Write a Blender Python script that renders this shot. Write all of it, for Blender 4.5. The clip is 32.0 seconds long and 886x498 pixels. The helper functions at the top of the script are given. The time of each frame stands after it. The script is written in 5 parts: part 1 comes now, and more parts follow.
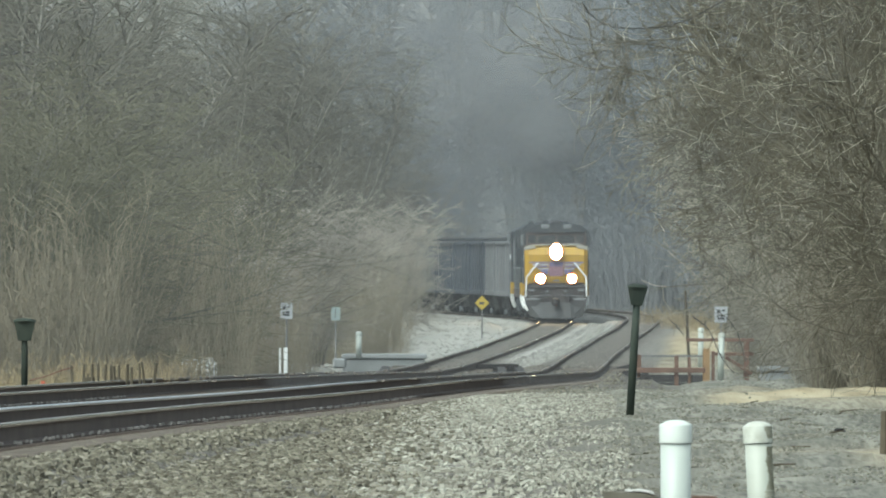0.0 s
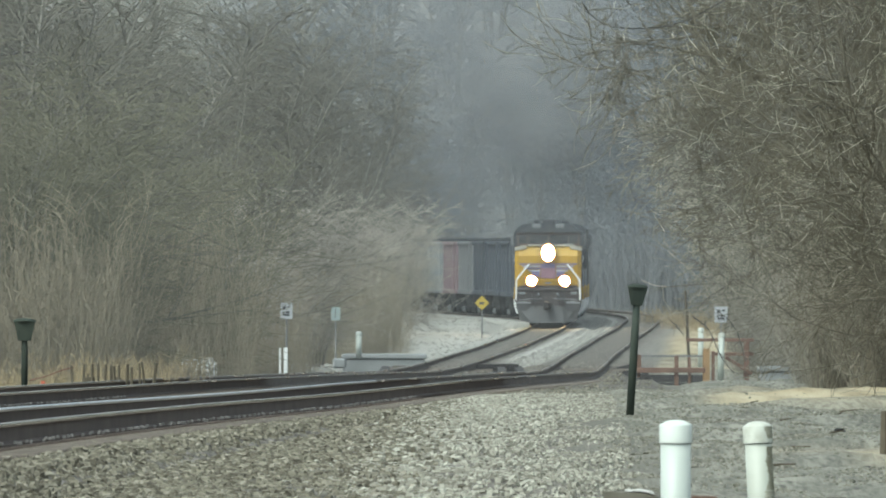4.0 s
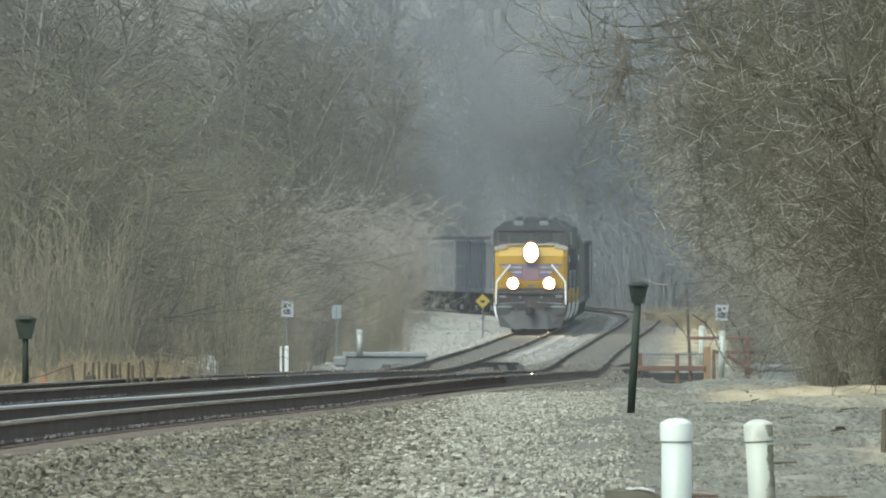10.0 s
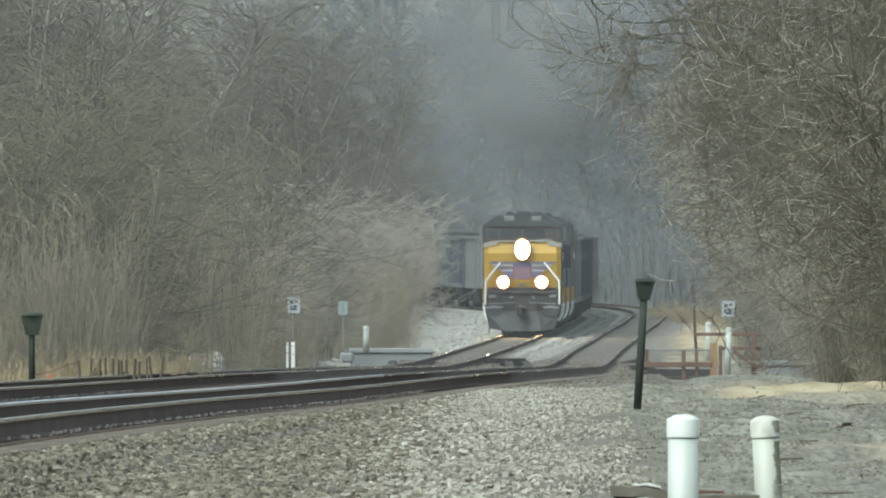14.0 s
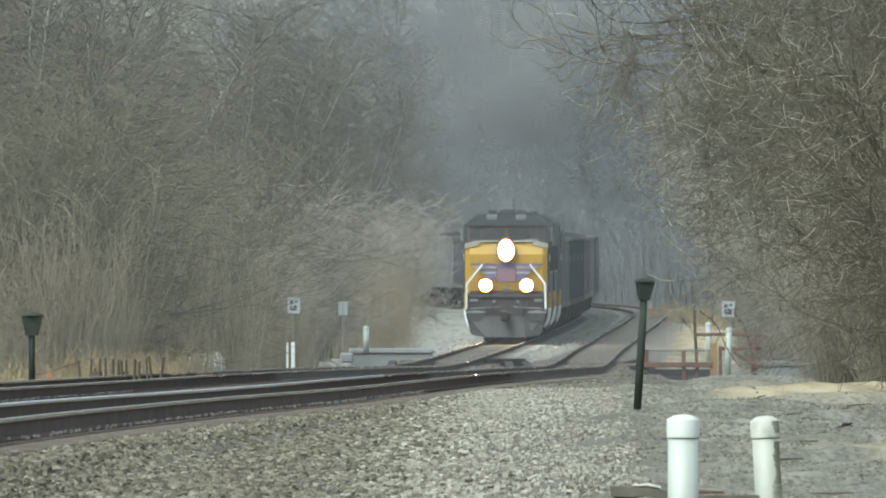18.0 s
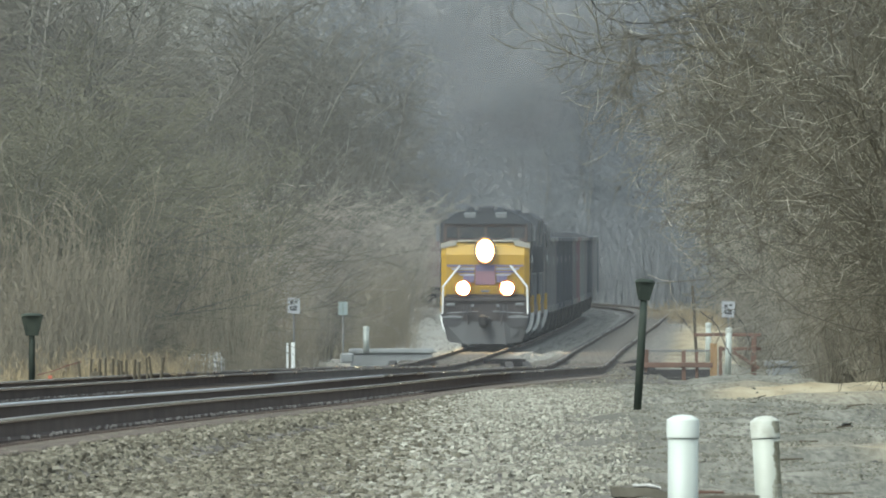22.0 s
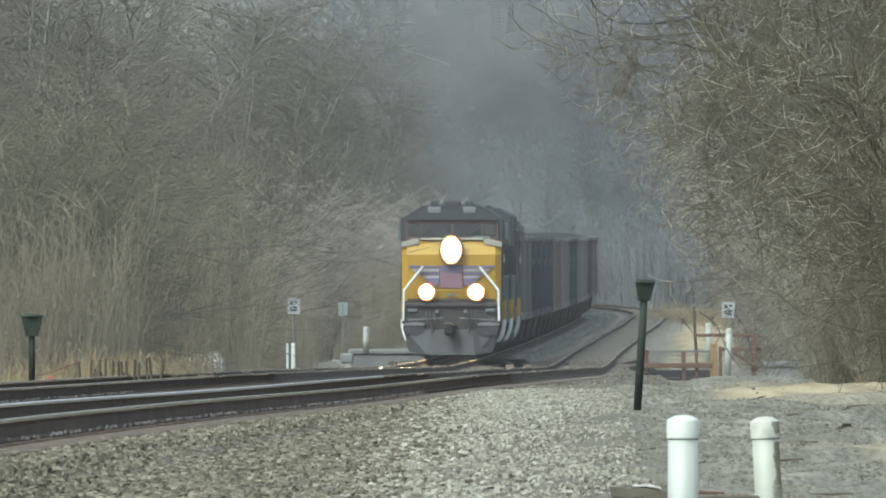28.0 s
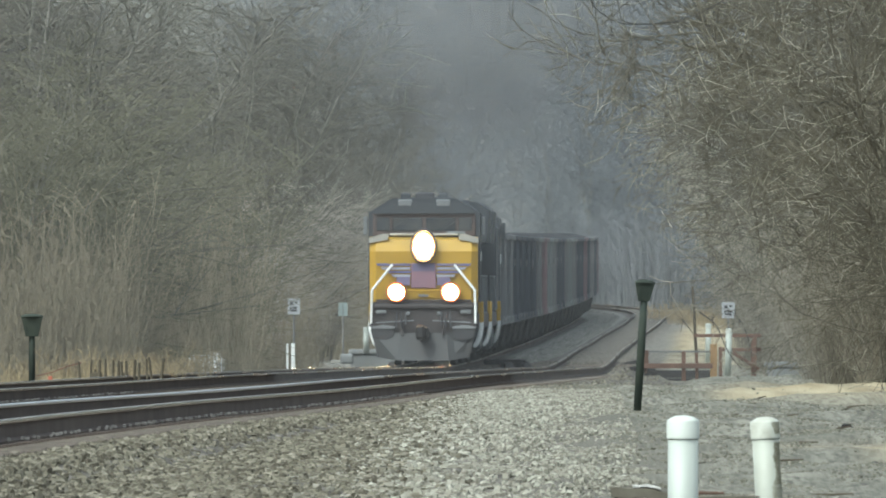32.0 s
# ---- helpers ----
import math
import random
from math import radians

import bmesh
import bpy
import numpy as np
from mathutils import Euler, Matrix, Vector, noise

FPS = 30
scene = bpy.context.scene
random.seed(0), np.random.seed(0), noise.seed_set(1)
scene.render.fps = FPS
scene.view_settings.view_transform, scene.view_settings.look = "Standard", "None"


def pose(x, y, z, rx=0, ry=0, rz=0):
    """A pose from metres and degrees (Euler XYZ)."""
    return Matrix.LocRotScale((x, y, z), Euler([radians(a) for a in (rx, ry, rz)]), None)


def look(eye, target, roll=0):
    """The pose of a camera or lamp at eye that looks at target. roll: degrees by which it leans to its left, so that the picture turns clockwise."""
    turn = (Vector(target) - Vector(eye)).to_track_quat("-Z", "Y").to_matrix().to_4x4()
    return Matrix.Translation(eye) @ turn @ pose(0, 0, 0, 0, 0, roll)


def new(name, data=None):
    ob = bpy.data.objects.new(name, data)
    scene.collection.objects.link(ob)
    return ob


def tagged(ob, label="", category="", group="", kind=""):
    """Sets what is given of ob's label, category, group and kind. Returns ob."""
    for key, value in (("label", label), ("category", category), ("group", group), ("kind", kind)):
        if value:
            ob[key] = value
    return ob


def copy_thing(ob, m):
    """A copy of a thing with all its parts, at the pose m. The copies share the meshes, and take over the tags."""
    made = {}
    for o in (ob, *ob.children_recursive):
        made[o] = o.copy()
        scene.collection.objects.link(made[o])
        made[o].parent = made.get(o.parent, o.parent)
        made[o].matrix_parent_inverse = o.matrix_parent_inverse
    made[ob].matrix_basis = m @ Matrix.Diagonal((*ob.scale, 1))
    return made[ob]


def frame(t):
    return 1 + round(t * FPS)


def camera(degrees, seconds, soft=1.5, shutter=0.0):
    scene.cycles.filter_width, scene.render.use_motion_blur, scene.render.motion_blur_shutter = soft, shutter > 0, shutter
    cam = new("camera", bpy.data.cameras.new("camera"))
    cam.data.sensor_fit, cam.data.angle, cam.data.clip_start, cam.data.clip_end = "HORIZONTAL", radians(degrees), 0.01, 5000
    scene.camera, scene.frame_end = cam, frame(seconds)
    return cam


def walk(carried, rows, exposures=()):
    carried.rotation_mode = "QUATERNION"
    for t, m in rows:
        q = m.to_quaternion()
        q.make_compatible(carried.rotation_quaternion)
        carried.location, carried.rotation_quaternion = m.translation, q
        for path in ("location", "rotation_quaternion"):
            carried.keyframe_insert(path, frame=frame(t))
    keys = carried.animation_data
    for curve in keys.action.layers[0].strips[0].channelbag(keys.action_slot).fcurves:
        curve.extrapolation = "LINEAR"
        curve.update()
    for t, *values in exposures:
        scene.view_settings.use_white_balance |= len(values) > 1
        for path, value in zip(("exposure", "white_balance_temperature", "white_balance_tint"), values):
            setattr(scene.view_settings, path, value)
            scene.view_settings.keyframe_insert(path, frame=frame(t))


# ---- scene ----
# ---- camera: a long lens on a tripod, nudged once half way through ----
FOCAL = 34000.0
EYE_Z = 3.45
cam = camera(2.642, 32.0, soft=1.8)
# focused on the foreground: the far woods are a little soft
cam.data.dof.use_dof, cam.data.dof.focus_distance, cam.data.dof.aperture_fstop = True, 200.0, 40.0


def aim(dx, dy):
    """A small pan and tilt, in units of 1/34000 radian."""
    return pose(0, 0, EYE_Z, 90 + math.degrees(dy / FOCAL), 0, math.degrees(dx / FOCAL))


walk(cam, [(t, aim(dx, dy)) for t, dx, dy in (
    (0, 0, 0), (9, 0, 0), (9.5, 0.5, -1.8), (10, 1.5, -3.2), (10.4, 2, -4), (10.6, 1, 0), (10.8, -1, -7.6),
    (11, 3.5, -4.8), (11.2, 0, -20), (11.3, 2, -28), (11.4, 1, -29), (11.6, 6, -40), (11.8, 8, -45),
    (12, 33, -35.5), (12.2, 14, -43), (12.4, 19, -28), (12.6, 19, -19), (12.8, 12, -9), (13, 12.6, -6.3),
    (13.5, 13, -10.6), (14, 13, -10), (20, 13, -9.5), (26, 13, -8.6), (32, 13, -7.8))],
     exposures=[(0, 0.35, 5850, -5), (32, 0.35, 5850, -2)])

# ---- world and sun: bright haze, a veiled sun from the upper left behind the camera ----
SUN_ELEVATION, SUN_AZIMUTH = 51.0, 217.0
world = bpy.data.worlds.new("sky")
scene.world = world
world.use_nodes = True
wn = world.node_tree.nodes
sky = wn.new("ShaderNodeTexSky")
sky.sky_type, sky.sun_disc = "NISHITA", False
sky.sun_elevation, sky.sun_rotation = radians(SUN_ELEVATION), radians(SUN_AZIMUTH)
sky.dust_density, sky.air_density = 5.0, 1.0
wn["Background"].inputs["Strength"].default_value = 0.185
milk = wn.new("ShaderNodeHueSaturation")
milk.inputs["Saturation"].default_value = 0.4
world.node_tree.links.new(sky.outputs["Color"], milk.inputs["Color"])
world.node_tree.links.new(milk.outputs["Color"], wn["Background"].inputs["Color"])
sun = new("sun", bpy.data.lights.new("sun", "SUN"))
sun.data.energy, sun.data.angle, sun.data.color = 1.4, radians(10), (1.0, 0.96, 0.88)
_a, _e = radians(SUN_AZIMUTH), radians(SUN_ELEVATION)
_s = Vector((math.sin(_a) * math.cos(_e), math.cos(_a) * math.cos(_e), math.sin(_e)))
sun.matrix_world = look(_s * 100, (0, 0, 0))


# ---- the plan: lateral place and height of the rails along the valley (y) ----
def glide(ys, vs):
    """A smooth curve through (ys, vs), straight past its ends."""
    ys, vs = np.array(ys, float), np.array(vs, float)
    sl = np.gradient(vs, ys)

    def f(y):
        y = np.asarray(y, float)
        i = np.clip(np.searchsorted(ys, y) - 1, 0, len(ys) - 2)
        h = ys[i + 1] - ys[i]
        t = (y - ys[i]) / h
        s = np.clip(t, 0, 1)
        a = (2*s**3 - 3*s**2 + 1) * vs[i] + (s**3 - 2*s**2 + s) * h * sl[i] + (3*s**2 - 2*s**3) * vs[i+1] + (s**3 - s**2) * h * sl[i+1]
        return a + (t - s) * h * np.where(t > 1, sl[i + 1], sl[i])
    return f


# centre line of the far track, on which the train runs
far_x = glide([0, 158, 255, 320, 435, 522, 569, 628, 698, 733, 792, 827, 863, 898, 918, 935, 962, 1020, 1068, 1122, 1224, 1500],
              [-12.6, -8.8, -6.5, -5.0, -2.2, -0.74, 0.02, 0.96, 2.18, 2.74, 3.73, 4.31, 4.82, 5.28, 5.25, 4.95, 4.0, 1.1, -1.4, -4.6, -11.2, -36])
rail_z = glide([0, 100, 158, 190, 255, 320, 435, 522, 568, 612, 680, 790, 898, 1020, 1500],
               [2.30, 2.17, 2.02, 1.88, 1.55, 1.25, 0.66, 0.17, 0.05, 0, -0.03, 0, 0.08, 0.12, 0.2])
spacing = glide([0, 320, 480, 570, 690, 790, 850, 900, 1000, 1500], [4.4, 4.4, 4.3, 4.02, 3.78, 3.82, 3.95, 4.1, 4.2, 4.2])
near_rise = glide([0, 600, 690, 790, 850, 900, 965, 1020, 1500], [0, 0, 0, 0.03, 0.06, 0.14, 0.25, 0.3, 0.4])


def near_x(y):
    return far_x(y) + spacing(y)


def near_z(y):
    return rail_z(y) + near_rise(y)


right_z = glide([-300, 60, 100, 136, 241, 340, 425, 476, 545, 600, 690, 830, 1000, 1500],
                [1.75, 1.7, 1.66, 1.65, 1.335, 0.935, 0.46, 0.06, -0.30, -0.27, -0.15, 0.0, 0.2, 0.4])
CREEK = (553.0, 583.0)


def bump01(a, lo, hi):
    t = np.clip((a - lo) / (hi - lo), 0, 1)
    return t * t * (3 - 2 * t)


def ground_z(x, y):
    """Height of the ground: ballast bed, verges, creek and the wooded slopes."""
    x, y = np.asarray(x, float), np.asarray(y, float)
    c, n = far_x(y), near_x(y)
    drop = 0.25 - 0.115 * bump01(y, 420, 600)
    zf, zn = rail_z(y) - drop, near_z(y) - drop
    rg = right_z(y)
    lg = rail_z(y) - 0.55
    # across the bed
    u, w = x - c, x - n
    mix = np.clip((u - 1.5) / np.maximum(spacing(y) - 3.0, 0.1), 0, 1)
    bed = zf * (1 - mix) + zn * mix - 0.10 * np.sin(np.pi * mix) ** 2
    narrow = bump01(y, 440, 525) * (1 - bump01(y, 590, 640))
    right = np.maximum(zn - np.maximum(w - 1.75 + 0.45 * narrow, 0) / (1.9 - 0.9 * narrow), rg)
    right = np.where(rg > zn - 0.02, np.minimum(zn + np.maximum(w - 1.75, 0) * 0.12, rg), right)
    left = np.maximum(zf - np.maximum(-u - 1.75, 0) / 2.0, lg)
    z = np.where(w > 1.75 - 0.45 * narrow, right, np.where(u < -1.75, left, bed))
    # a shallow swale runs to the creek on the right
    z = z - 0.15 * bump01(y, 300, 420) * (1 - bump01(y, 555, 575)) * np.exp(-((x - 0.0118 * y) / 0.95) ** 2) * (w > 2.2)
    # creek under the two bridges
    cut = bump01(y, CREEK[0], CREEK[0] + 2) * (1 - bump01(y, CREEK[1] - 2, CREEK[1]))
    cut = cut * (np.abs(u) < 60)
    z = z * (1 - cut) + np.minimum(z, -1.6) * cut
    # wooded slopes left and right
    z = z + np.clip(-u - 13, 0, 34) * 0.75 * bump01(y, 420, 620)
    z = z + np.clip(-u - 7, 0, 30) * 0.25 * (1 - bump01(y, 420, 620))
    z = z + np.clip(w - 14, 0, 90) * (0.55 + 0.5 * bump01(y, 1050, 1300)) * bump01(y, 620, 900)
    z = z + np.clip(w - 9, 0, 60) * 0.12 * (1 - bump01(y, 620, 900))
    z = z + 0.5 * bump01(-u, 1.9, 3.4) * (1 - bump01(-u, 8, 10)) * bump01(y, 800, 900) * (1 - bump01(y, 1060, 1100))
    off = np.clip(np.maximum(-u - 2.5, w - 2.5), 0, 3) / 3
    z = z + off * (0.05 * np.sin(x * 1.7 + y * 0.13) + 0.05 * np.sin(x * 0.6 - y * 0.31 + 2) + 0.03 * np.sin(x * 3.1 + y * 0.7))
    return z


# ---- materials ----
def node_mat(name, rough=0.8, metal=0.0):
    m = bpy.data.materials.new(name)
    m.use_nodes = True
    b = m.node_tree.nodes["Principled BSDF"]
    b.inputs["Roughness"].default_value, b.inputs["Metallic"].default_value = rough, metal
    if rough > 0.75:
        b.inputs["Specular IOR Level"].default_value = 0.15
    return m, m.node_tree.nodes, m.node_tree.links, b


def mixed(nodes, links, fac, a, b):
    mx = nodes.new("ShaderNodeMix")
    mx.data_type = "RGBA"
    for k, v in ((6, a), (7, b)):
        if isinstance(v, tuple):
            mx.inputs[k].default_value = (*v, 1)
        else:
            links.new(v, mx.inputs[k])
    if isinstance(fac, float):
        mx.inputs[0].default_value = fac
    else:
        links.new(fac, mx.inputs[0])
    return mx.outputs[2]


def ramp(nodes, links, value, stops):
    r = nodes.new("ShaderNodeValToRGB")
    els = r.color_ramp.elements
    while len(els) < len(stops):
        els.new(0.5)
    for e, (p, c) in zip(els, stops):
        e.position, e.color = p, (*c, 1)
    links.new(value, r.inputs[0])
    return r.outputs[0]


def noise_tex(nodes, links, scale, stretch=(1, 1, 1), detail=4.0, coords="Object"):
    tc = nodes.new("ShaderNodeTexCoord")
    mp = nodes.new("ShaderNodeMapping")
    mp.inputs["Scale"].default_value = stretch
    links.new(tc.outputs[coords], mp.inputs[0])
    n = nodes.new("ShaderNodeTexNoise")
    n.inputs["Scale"].default_value, n.inputs["Detail"].default_value = scale, detail
    links.new(mp.outputs[0], n.inputs["Vector"])
    return n.outputs["Fac"]


def bumped(nodes, links, b, height, strength=0.4, dist=0.02):
    bp = nodes.new("ShaderNodeBump")
    bp.inputs["Strength"].default_value, bp.inputs["Distance"].default_value = strength, dist
    links.new(height, bp.inputs["Height"])
    links.new(bp.outputs[0], b.inputs["Normal"])


def worn(name, base, dirt, rough=0.7, metal=0.0, fine=30.0, coarse=3.0, amount=0.5, bump=0.2, vary=0.13):
    """A surface with grain and larger stains, varied a little from piece to piece."""
    m, n, l, b = node_mat(name, rough, metal)
    f1 = noise_tex(n, l, coarse, detail=5)
    f2 = noise_tex(n, l, fine, detail=3)
    r1 = ramp(n, l, f1, [(0.35, (0, 0, 0)), (0.7, (1, 1, 1))])
    sc = n.new("ShaderNodeMath")
    sc.operation = "MULTIPLY"
    l.new(r1, sc.inputs[0])
    sc.inputs[1].default_value = amount
    c1 = mixed(n, l, sc.outputs[0], base, dirt)
    oi = n.new("ShaderNodeObjectInfo")
    hv = n.new("ShaderNodeHueSaturation")
    mr = n.new("ShaderNodeMapRange")
    mr.inputs[3].default_value, mr.inputs[4].default_value = 1 - vary, 1 + vary
    l.new(oi.outputs["Random"], mr.inputs[0])
    l.new(mr.outputs[0], hv.inputs["Value"])
    l.new(c1, hv.inputs["Color"])
    l.new(hv.outputs[0], b.inputs["Base Color"])
    bumped(n, l, b, f2, bump, 0.01)
    return m


def spotted_steel():
    """Rail tops: dull brown with short mirror-bright stretches, coloured orange as the headlamps' glint."""
    m, n, l, b = node_mat("spotted_steel", 0.4, 0.9)
    f = noise_tex(n, l, 0.09, (0.4, 1, 0.4), 3)
    g = noise_tex(n, l, 6.0, (1, 0.1, 1), 3)
    spot = ramp(n, l, f, [(0.535, (0, 0, 0)), (0.575, (1, 1, 1))])
    mr = n.new("ShaderNodeMapRange")
    mr.inputs[3].default_value, mr.inputs[4].default_value = 0.46, 0.016
    l.new(spot, mr.inputs[0])
    l.new(mr.outputs[0], b.inputs["Roughness"])
    dull = mixed(n, l, g, (0.20, 0.165, 0.125), (0.13, 0.10, 0.075))
    # glint orange is mixed into the base colour of the smooth spots
    l.new(mixed(n, l, spot, dull, (0.72, 0.42, 0.17)), b.inputs["Base Color"])
    return m


def stones_mat(name, colors, value=1.0):
    """Loose stones: each its own tone."""
    m, n, l, b = node_mat(name, 0.9)
    g = n.new("ShaderNodeNewGeometry")
    c = ramp(n, l, g.outputs["Random Per Island"], colors)
    f = noise_tex(n, l, 60.0)
    c = mixed(n, l, ramp(n, l, f, [(0.45, (0, 0, 0)), (0.8, (0.6, 0.6, 0.6))]), c, (0.20, 0.185, 0.155))
    l.new(c, b.inputs["Base Color"])
    bumped(n, l, b, f, 0.5, 0.01)
    return m


def ground_mat():
    """Gravel on the bed, grit and dust beside it, dry grass and leaf litter farther off, by the lie of the land."""
    m, n, l, b = node_mat("ground", 0.95)
    at = n.new("ShaderNodeAttribute")
    at.attribute_name = "cover"
    sep = n.new("ShaderNodeSeparateColor")
    l.new(at.outputs["Color"], sep.inputs[0])
    fine = noise_tex(n, l, 14.0, (1, 0.05, 1), 8)
    mid = noise_tex(n, l, 1.8, (1, 0.06, 1), 7)
    big = noise_tex(n, l, 0.35, (1, 0.08, 1), 5)
    grav = ramp(n, l, fine, [(0.3, (0.05, 0.044, 0.037)), (0.5, (0.12, 0.108, 0.09)), (0.72, (0.22, 0.20, 0.17))])
    pale = ramp(n, l, fine, [(0.3, (0.20, 0.195, 0.175)), (0.5, (0.33, 0.32, 0.285)), (0.72, (0.46, 0.445, 0.40))])
    grav = mixed(n, l, at.outputs["Alpha"], grav, pale)
    grit = ramp(n, l, mid, [(0.32, (0.135, 0.131, 0.104)), (0.5, (0.205, 0.199, 0.16)), (0.7, (0.275, 0.267, 0.216))])
    grit = mixed(n, l, ramp(n, l, fine, [(0.42, (0, 0, 0)), (0.68, (0.95, 0.95, 0.95))]), grit, (0.085, 0.078, 0.065))
    straw = ramp(n, l, mid, [(0.3, (0.22, 0.18, 0.11)), (0.5, (0.37, 0.31, 0.20)), (0.75, (0.47, 0.405, 0.275))])
    litter = ramp(n, l, big, [(0.3, (0.14, 0.135, 0.122)), (0.55, (0.18, 0.173, 0.155)), (0.75, (0.225, 0.214, 0.19))])
    litter = mixed(n, l, fine, litter, (0.21, 0.207, 0.197))
    c = mixed(n, l, sep.outputs[0], grit, grav)
    c = mixed(n, l, sep.outputs[1], c, straw)
    c = mixed(n, l, sep.outputs[2], c, litter)
    l.new(c, b.inputs["Base Color"])
    bumped(n, l, b, fine, 0.7, 0.05)
    return m


def lamp_mat(name, color, strength):
    m, n, l, b = node_mat(name, 0.2)
    b.inputs["Base Color"].default_value = (*color, 1)
    b.inputs["Emission Color"].default_value = (*color, 1)
    b.inputs["Emission Strength"].default_value = strength
    return m


def twig_mat(name, dark, light, bright=None):
    """Bark, lighter or darker from twig to twig and bush to bush."""
    m, n, l, b = node_mat(name, 0.85)
    g = n.new("ShaderNodeNewGeometry")
    oi = n.new("ShaderNodeObjectInfo")
    # bright: colour of the few twigs painted as sunlit
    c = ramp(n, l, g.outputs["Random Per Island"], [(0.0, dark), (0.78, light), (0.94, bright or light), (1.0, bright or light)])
    hv = n.new("ShaderNodeHueSaturation")
    mr = n.new("ShaderNodeMapRange")
    mr.inputs[3].default_value, mr.inputs[4].default_value = 0.75, 1.2
    l.new(oi.outputs["Random"], mr.inputs[0])
    l.new(mr.outputs[0], hv.inputs["Value"])
    l.new(c, hv.inputs["Color"])
    f = noise_tex(n, l, 14.0, (1, 1, 0.2))
    c2 = mixed(n, l, f, hv.outputs[0], tuple(0.7 * v for v in dark))
    l.new(c2, b.inputs["Base Color"])
    bumped(n, l, b, f, 0.5, 0.01)
    return m


def smoke_mat():
    """Thin exhaust smoke: dense in the heart of a puff, fading outwards."""
    m, n, l, b = node_mat("exhaust_smoke", 1.0)
    b.inputs["Base Color"].default_value = (0.165, 0.168, 0.17, 1)
    tc = n.new("ShaderNodeTexCoord")
    mp = n.new("ShaderNodeMapping")
    mp.inputs["Scale"].default_value = (1, 0, 1)
    l.new(tc.outputs["Object"], mp.inputs[0])
    ln = n.new("ShaderNodeVectorMath")
    ln.operation = "LENGTH"
    l.new(mp.outputs[0], ln.inputs[0])
    mr = n.new("ShaderNodeMapRange")
    mr.interpolation_type = "SMOOTHSTEP"
    mr.inputs[1].default_value, mr.inputs[2].default_value = 0.0, 0.84
    mr.inputs[3].default_value, mr.inputs[4].default_value = 0.50, 0.0
    l.new(ln.outputs["Value"], mr.inputs[0])
    f = noise_tex(n, l, 1.6, (1, 0.5, 1), 4)
    r = ramp(n, l, f, [(0.3, (0.55, 0.55, 0.55)), (0.7, (1, 1, 1))])
    mu = n.new("ShaderNodeMath")
    mu.operation = "MULTIPLY"
    l.new(mr.outputs[0], mu.inputs[0])
    l.new(r, mu.inputs[1])
    l.new(mu.outputs[0], b.inputs["Alpha"])
    return m


M_SMOKE = smoke_mat()
M_GROUND = ground_mat()
M_STONE = stones_mat("ballast", [(0.0, (0.06, 0.053, 0.038)), (0.35, (0.125, 0.113, 0.082)), (0.8, (0.185, 0.17, 0.127)), (1.0, (0.27, 0.25, 0.195))])
M_STONE_PALE = stones_mat("pale_ballast", [(0.0, (0.15, 0.14, 0.111)), (0.35, (0.25, 0.236, 0.191)), (0.8, (0.325, 0.314, 0.256)), (1.0, (0.41, 0.40, 0.33))])
M_GRIT = stones_mat("grit", [(0.0, (0.125, 0.119, 0.094)), (0.4, (0.165, 0.158, 0.126)), (0.8, (0.215, 0.206, 0.166)), (1.0, (0.30, 0.29, 0.238))])
M_PALE = stones_mat("pale_rock", [(0.0, (0.35, 0.35, 0.33)), (1.0, (0.62, 0.61, 0.57))])
M_FARB = stones_mat("limestone_gravel", [(0.0, (0.20, 0.195, 0.175)), (1.0, (0.38, 0.37, 0.335))])
M_STEEL = worn("worn_steel", (0.62, 0.62, 0.62), (0.42, 0.40, 0.37), 0.28, 1.0, amount=0.4, bump=0.05)
M_DULL = worn("dull_steel", (0.21, 0.158, 0.10), (0.14, 0.105, 0.067), 0.18, 0.9, amount=0.6, bump=0.05)
M_FAR_HEAD = spotted_steel()
M_RUST = worn("rail_rust", (0.125, 0.10, 0.083), (0.08, 0.063, 0.055), 0.85, 0.0, 12, 0.8, 0.7)
M_SPIKE = worn("spike_rust", (0.36, 0.34, 0.31), (0.2, 0.18, 0.16), 0.8, 0.0, 30, 4, 0.6)
M_TIE = worn("tie_wood", (0.135, 0.115, 0.095), (0.08, 0.066, 0.053), 0.9, 0.0, 25, 2.5, 0.6, 0.5)
M_PVC = worn("white_plastic", (0.42, 0.445, 0.40), (0.37, 0.393, 0.35), 0.45, 0.0, 40, 2.0, 0.08, 0.02, 0.02)
M_PVC_OLD = worn("stained_plastic", (0.41, 0.425, 0.365), (0.29, 0.29, 0.23), 0.5, 0.0, 40, 4.0, 0.6, 0.05, 0.02)
# cap colours raised above the tube's so the caps look as brightly lit
M_CAP = worn("brightened_cap", (0.56, 0.585, 0.53), (0.49, 0.51, 0.46), 0.45, 0.0, 40, 2.0, 0.1, 0.02, 0.02)
M_CAP_OLD = worn("brightened_stained_cap", (0.52, 0.53, 0.46), (0.30, 0.29, 0.22), 0.5, 0.0, 60, 16.0, 0.6, 0.05, 0.02)
M_STAIN = worn("mould_stain", (0.15, 0.14, 0.095), (0.34, 0.33, 0.26), 0.8, 0.0, 40, 14.0, 1.0, 0.1)
M_CAP_SHADOW = worn("cap_shadow", (0.10, 0.10, 0.09), (0.05, 0.05, 0.05), 0.8)
M_GREEN = worn("dark_green_paint", (0.034, 0.043, 0.036), (0.06, 0.064, 0.047), 0.8, 0.0, 30, 5, 0.5)
M_WHITE = worn("white_paint", (0.78, 0.79, 0.77), (0.60, 0.60, 0.57), 0.6, 0.0, 30, 4, 0.4, 0.05)
